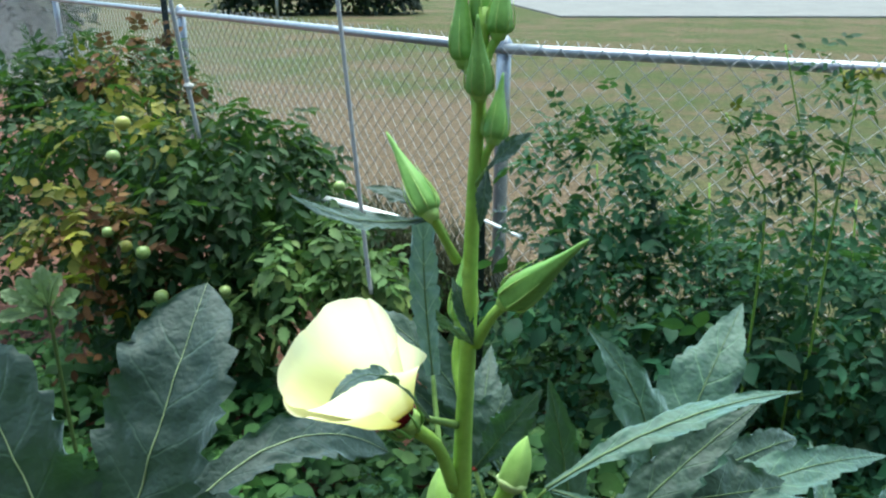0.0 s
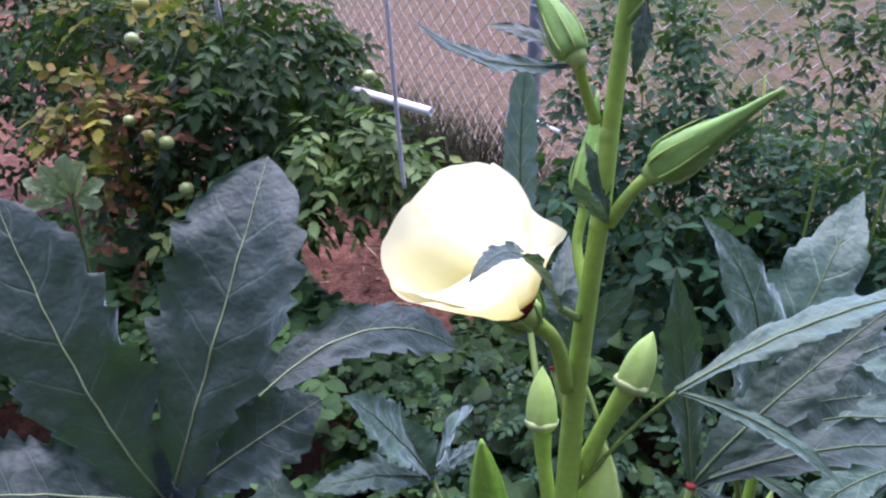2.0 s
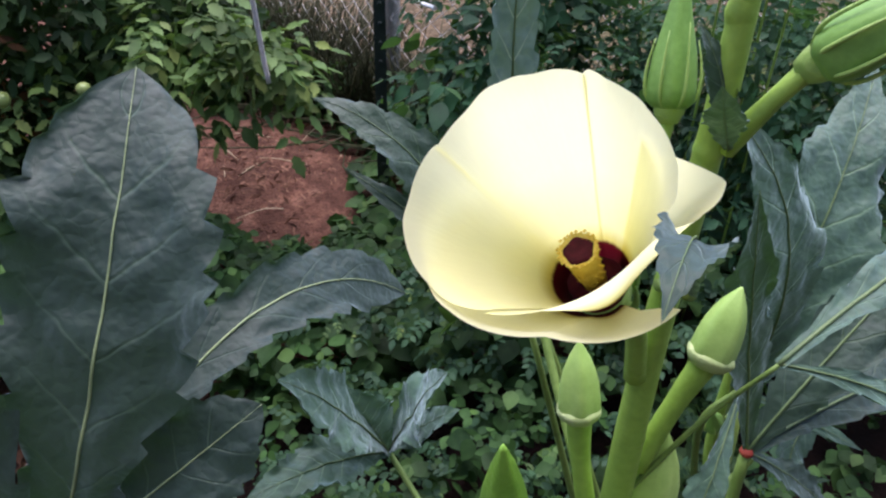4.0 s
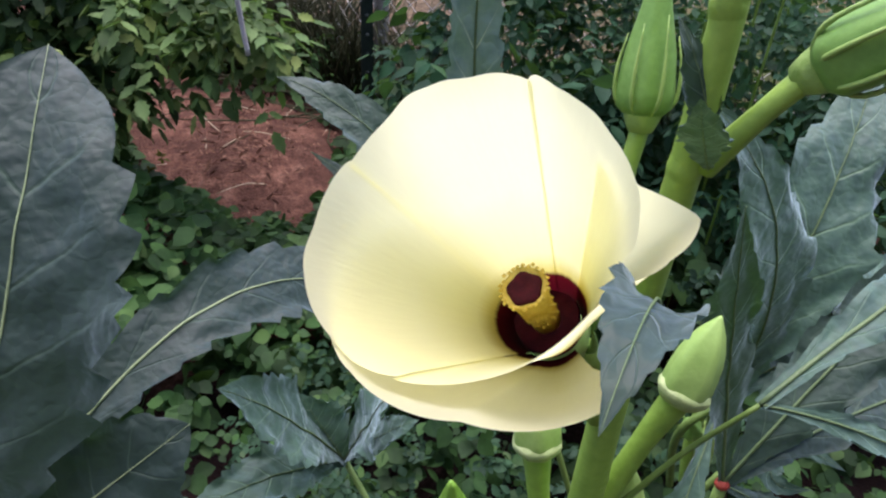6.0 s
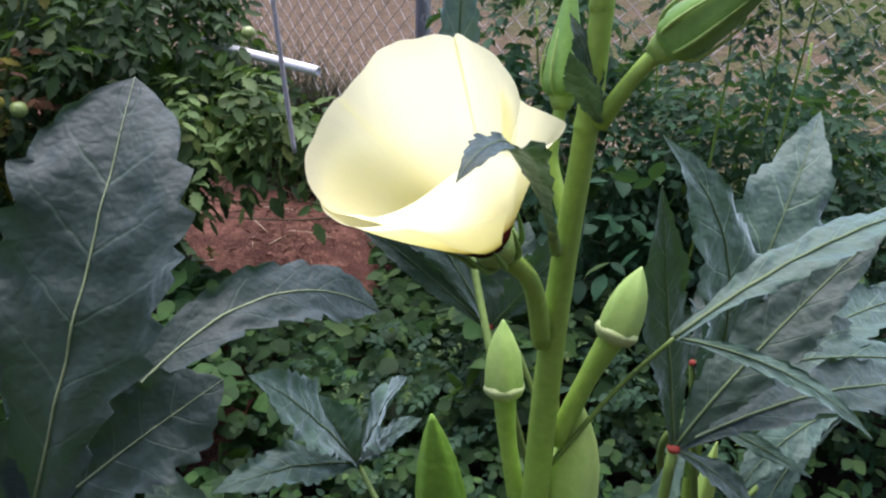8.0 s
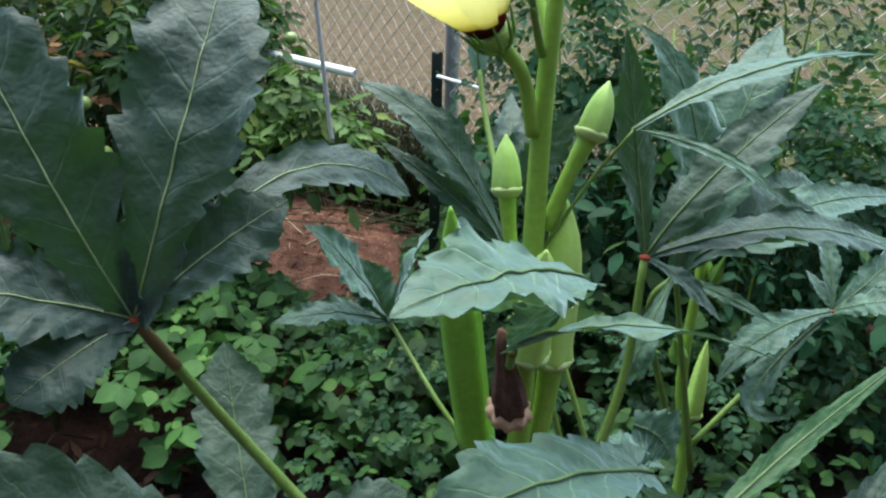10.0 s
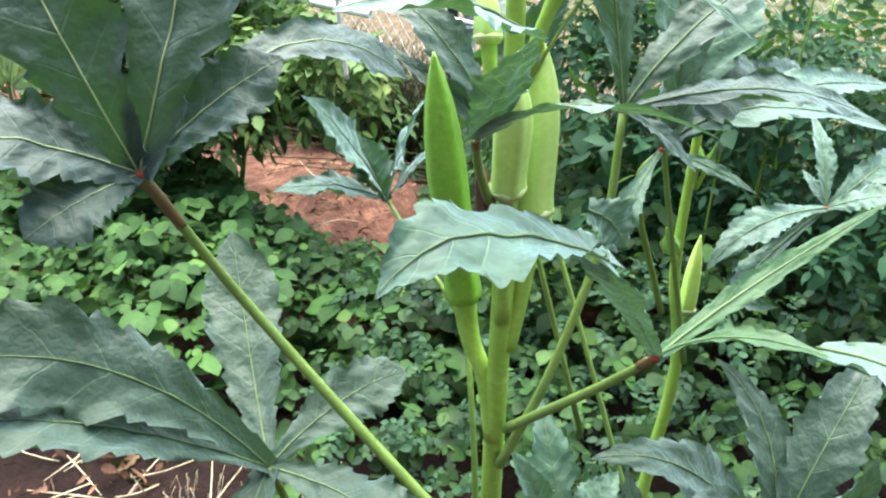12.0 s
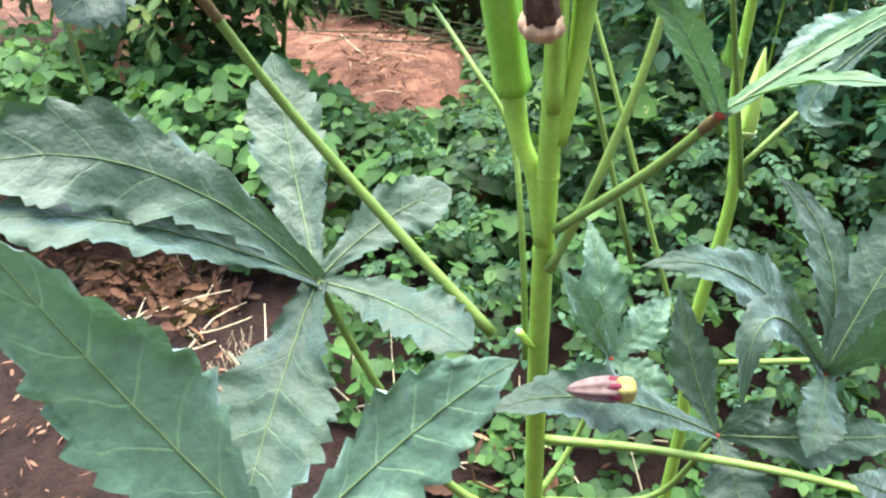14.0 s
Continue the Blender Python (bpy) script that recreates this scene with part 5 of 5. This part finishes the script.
spray_foliage("foliage", M_COVER_LEAF, rank, [((0.0, 2.95, 0.14), (0.13, 0.10, 0.16), 60), ((-0.25, 3.2, 0.15), (0.16, 0.12, 0.18), 80), ((-0.55, 3.5, 0.18), (0.22, 0.14, 0.2), 90)], 73, length=0.12, leaf=0.035, pairs=3, slim=1.2)
weed = thing("weed", None, "tall thin weed with small yellow blooms before the fence", "weed")
for pts in ([(0.808, 1.600, 0.915), (0.750, 1.600, 1.127), (0.685, 1.600, 1.322)], [(0.792, 1.500, 0.950), (0.793, 1.500, 1.137), (0.795, 1.500, 1.279)], [(0.677, 1.550, 0.920), (0.631, 1.550, 1.079), (0.565, 1.550, 1.195)]):
    base = V(pts[0])
    tube("stalk", [(base.x, base.y, 0), *pts], [0.0032, 0.0026, 0.002, 0.0014], M_STEM, weed, 6, 5)
spray_foliage("foliage", M_FINE_LEAF, weed, [((0.717, 1.600, 1.186), (0.07, 0.07, 0.16), 20), ((0.787, 1.500, 1.171), (0.06, 0.06, 0.14), 18), ((0.620, 1.550, 1.079), (0.10, 0.08, 0.10), 34), ((0.776, 1.550, 1.023), (0.18, 0.1, 0.12), 60)], 14, leaf=0.026, pairs=3, length=0.08, apart=600, slim=0.85, toothed=True)
spray_foliage("bloom_cluster", M_YELLOW_LEAF, weed, [((0.791, 1.500, 1.279), (0.03, 0.03, 0.015), 7), ((0.571, 1.550, 1.192), (0.015, 0.015, 0.012), 3)], 15, leaf=0.016, pairs=2, length=0.02, apart=999, piece="bloom")


def cover():
    """Low creeping leaves in threes over most of the bed, as a canopy of uneven height."""
    rng = np.random.default_rng(3)
    rows = []
    while len(rows) < 3 * 7000:
        x, y = rng.uniform(-2.4, 1.8), rng.uniform(0.5, 2.7)
        if y > fence_y(x) - 0.05:
            continue
        bare = ((x + 0.28 + 0.25 * (y - 2.5)) / 0.34) ** 2 + ((y - 2.62) / 0.56) ** 2
        if bare < 1 + 0.3 * noise.noise((x * 9, y * 9, 5)):
            continue
        if y < 0.9 and (x < -0.05 or x > 0.7):
            continue
        if x < -0.36 and y < (1.36 if x > -0.75 else 1.48) + 0.12 * noise.noise((x * 5, 7, 0)):
            continue
        top = 0.22 + 0.10 * noise.noise((x * 3, y * 3, 9)) + (0.14 if x > 0.15 else 0)
        top *= min(1.0, 0.30 + 1.2 * max(0.0, bare ** 0.5 - 1)) * min(1, max(0.15, 0.3 + (y - 0.8) * 1.2))
        z = ground_z(x, y) + max(0.03, top * rng.uniform(0.25, 1.1))
        a = rng.uniform(0, 6.28)
        tilt = rng.normal(0, 0.35, 3) + np.array((0, -0.25, 1.0))
        size = 0.022 + 0.042 * rng.uniform() ** 1.6 * (1.1 + 0.55 * noise.noise((x * 2.3, y * 2.3, 4)))
        if y < 1.35 and x > -0.36:
            if rng.uniform() < 0.3:
                continue
            size *= 0.72
        if -1.4 < x < -0.3 and 1.4 < y < 2.2:
            z += (0.06 + 0.11 * rng.uniform()) * min(1.0, max(0.0, bare ** 0.5 - 1.15) * 2.0)
            size *= 0.95
        for k in (-1, 0, 1):
            b = a + k * 1.25
            rows.append(((x + 0.004 * math.cos(b), y + 0.004 * math.sin(b), z), (math.cos(b), math.sin(b), -0.25 + rng.normal(0, 0.15)), tilt + rng.normal(0, 0.12, 3), size * (1.1 if k == 0 else 0.95)))
    west = [q for q in rows if q[0][0] < -0.34 and q[0][1] > 1.3]
    for name, some, material, label in (("ground_cover", [q for q in rows if q[0][0] >= -0.34 or q[0][1] <= 1.3], M_COVER_LEAF, "low creeping green leaves covering the garden bed"),
                                        ("clover", west, M_CLOVER_LIT, "green clover in the bed below the tomato plant, brightened in colour to look lit")):
        p, w, u, s = zip(*some)
        tagged(part(name, leaflets_mesh(name, p, w, u, s, 1.35), material), label, "ground cover", kind="stuff")


cover()


# ---- litter on the bare soil ----
def straws(name, label, spots, seed, material, size, lean, thick, category="straw"):
    """Dry stalks: spots of (x, y, spread x, spread y, count, upright share)."""
    rng = np.random.default_rng(seed)
    verts, faces = [], []
    for x0, y0, sx, sy, count, upright in spots:
        for _ in range(count):
            x, y = x0 + rng.normal(0, sx), y0 + rng.normal(0, sy)
            a, up = rng.uniform(0, 6.28), rng.uniform(0, 1) < upright
            d = V((math.cos(a), math.sin(a), rng.uniform(1.5, 4.0) if up else rng.uniform(-0.02, lean))).normalized()
            n = rng.uniform(*size) * (0.6 if up else 1)
            p = V((x, y, ground_z(x, y) + 0.004))
            q = p + d * n * 0.5 + V((rng.normal(0, 0.06) * n, rng.normal(0, 0.06) * n, 0.02 * n))
            v, f = tube_data([p, q, p + d * n], [thick, thick * 0.9, thick * 0.5], 4, 2)
            o = len(verts)
            verts += v
            faces += [tuple(o + i for i in k) for k in f]
    tagged(part(name, mesh_of(name, verts, faces), material), label, category, kind="stuff")


straws("straw", "pale dry straw and stalks scattered on dark soil", [(-0.72, 1.24, 0.12, 0.08, 16, 0.05), (-0.25, 0.95, 0.22, 0.10, 30, 0.1), (0.05, 0.75, 0.12, 0.10, 22, 0.1), (-0.95, 1.35, 0.2, 0.1, 8, 0.05), (-0.30, 2.45, 0.16, 0.22, 10, 0.02)], 31, M_STRAW, (0.05, 0.24), 0.25, 0.0017)
straws("dry_stubble", "pale dry stubble standing on the soil", [(-0.52, 0.98, 0.045, 0.075, 170, 0.9), (-0.47, 0.86, 0.03, 0.05, 60, 0.9)], 32, M_STRAW, (0.05, 0.12), 0.4, 0.0011)
M_RANK = plain_material("rank_grass", (0.018, 0.024, 0.009), (0.060, 0.062, 0.028), 20, 0.7, 0.2, 0.3)
straws("grass", "dark rank grass along the foot of the fence", [(0.12, 2.86, 0.05, 0.03, 220, 0.92), (-0.05, 3.05, 0.08, 0.07, 420, 0.92), (-0.25, 3.28, 0.09, 0.08, 520, 0.92), (-0.45, 3.52, 0.09, 0.08, 520, 0.92), (-0.68, 3.78, 0.12, 0.1, 420, 0.92), (0.36, 2.64, 0.08, 0.04, 260, 0.9), (0.60, 2.50, 0.09, 0.05, 280, 0.9), (0.85, 2.36, 0.09, 0.05, 280, 0.9), (1.10, 2.22, 0.09, 0.05, 280, 0.9), (1.36, 2.08, 0.1, 0.05, 260, 0.9)], 35, M_RANK, (0.30, 0.85), 0.5, 0.0034, "grass")


def litter(name, label, spots, seed, material, sizes):
    rng = np.random.default_rng(seed)
    rows = []
    for x0, y0, sx, sy, count in spots:
        for _ in range(count):
            x, y = x0 + rng.normal(0, sx), y0 + rng.normal(0, sy)
            a = rng.uniform(0, 6.28)
            rows.append(((x, y, ground_z(x, y) + rng.uniform(0.004, 0.035)), (math.cos(a), math.sin(a), rng.normal(0.1, 0.5)), (rng.normal(0, 0.9), rng.normal(-0.2, 0.9), 0.7), rng.uniform(*sizes)))
    p, w, u, z = zip(*rows)
    tagged(part(name, leaflets_mesh(name, p, w, u, z, 0.5, True), material), label, "leaf litter", kind="stuff")


litter("dead_leaves", "crumpled dry brown leaves heaped on the soil", [(-0.78, 1.38, 0.10, 0.05, 130), (-0.95, 1.45, 0.13, 0.06, 90), (-0.64, 1.28, 0.06, 0.05, 40), (-0.05, 0.80, 0.10, 0.08, 30)], 33, M_LITTER, (0.03, 0.09))
litter("soil_crumbs", "loose clods and bits on the soil", [(-0.75, 0.95, 0.2, 0.18, 260), (-0.3, 2.45, 0.2, 0.3, 420), (-0.25, 2.55, 0.1, 0.15, 160)], 34, M_CLOD, (0.010, 0.036))

# ---- beyond the fence ----
def shrub(x, y, rx, ry, h, seed, label):
    ob = thing("shrub", None, label, "shrub", "shrubs beyond the fence")
    for k in range(4):
        tube("trunk", [(x + 0.2 * k - 0.3, y, 0), (x + 0.3 * k - 0.45, y, h * 0.4), (x + 0.5 * k - 0.8, y, h * 0.8)], [0.05, 0.035, 0.02], M_TWIG, ob, 7, 3)
    spray_foliage("foliage", M_HEDGE, ob, [((x, y, h * 0.5), (rx, ry, h * 0.55), 420)], seed, length=0.6, leaf=0.26, pairs=3)


shrub(-7.4, 12.6, 1.3, 0.8, 1.6, 51, "dark green shrub behind the fence")
shrub(-5.4, 26.5, 1.6, 0.9, 1.8, 52, "dark green shrub at the far side of the lawn")
shrub(-2.6, 26.8, 1.5, 0.9, 1.7, 53, "dark green shrub at the far side of the lawn")
shrub(-11.2, 19.5, 2.4, 1.2, 2.3, 55, "dark green shrub behind the fence")
shrub(-9.5, 15.5, 1.8, 1.0, 2.2, 54, "dark green shrub behind the fence")
tagged(tube("metal_pole", [(-4.9, 24, -0.1), (-4.9, 24, 1.2), (-4.9, 24, 2.6)], [0.04, 0.04, 0.04], M_STEEL, None, 10, 2), "slim grey metal pole on the lawn", "pole")

fine = thing("fine_weeds", None, "fine-leaved blue-green weeds among the low leaves", "weed")
spray_foliage("foliage", M_FINE_LEAF, fine, [((0.02, 1.55, 0.20), (0.28, 0.25, 0.12), 90), ((0.35, 1.45, 0.24), (0.25, 0.25, 0.16), 90), ((-0.12, 1.25, 0.12), (0.14, 0.14, 0.08), 30), ((0.6, 1.3, 0.25), (0.25, 0.25, 0.2), 70), ((0.10, 1.05, 0.12), (0.25, 0.22, 0.09), 80), ((0.45, 0.98, 0.16), (0.28, 0.25, 0.12), 80)], 61, length=0.07, leaf=0.022, pairs=4, slim=1.1)
spray_foliage("bloom_cluster", M_PALE_LEAF, fine, [((0.0, 1.5, 0.36), (0.25, 0.2, 0.03), 16), ((0.3, 1.45, 0.44), (0.2, 0.2, 0.04), 14)], 62, length=0.02, leaf=0.012, pairs=2, apart=999, piece="bloom")
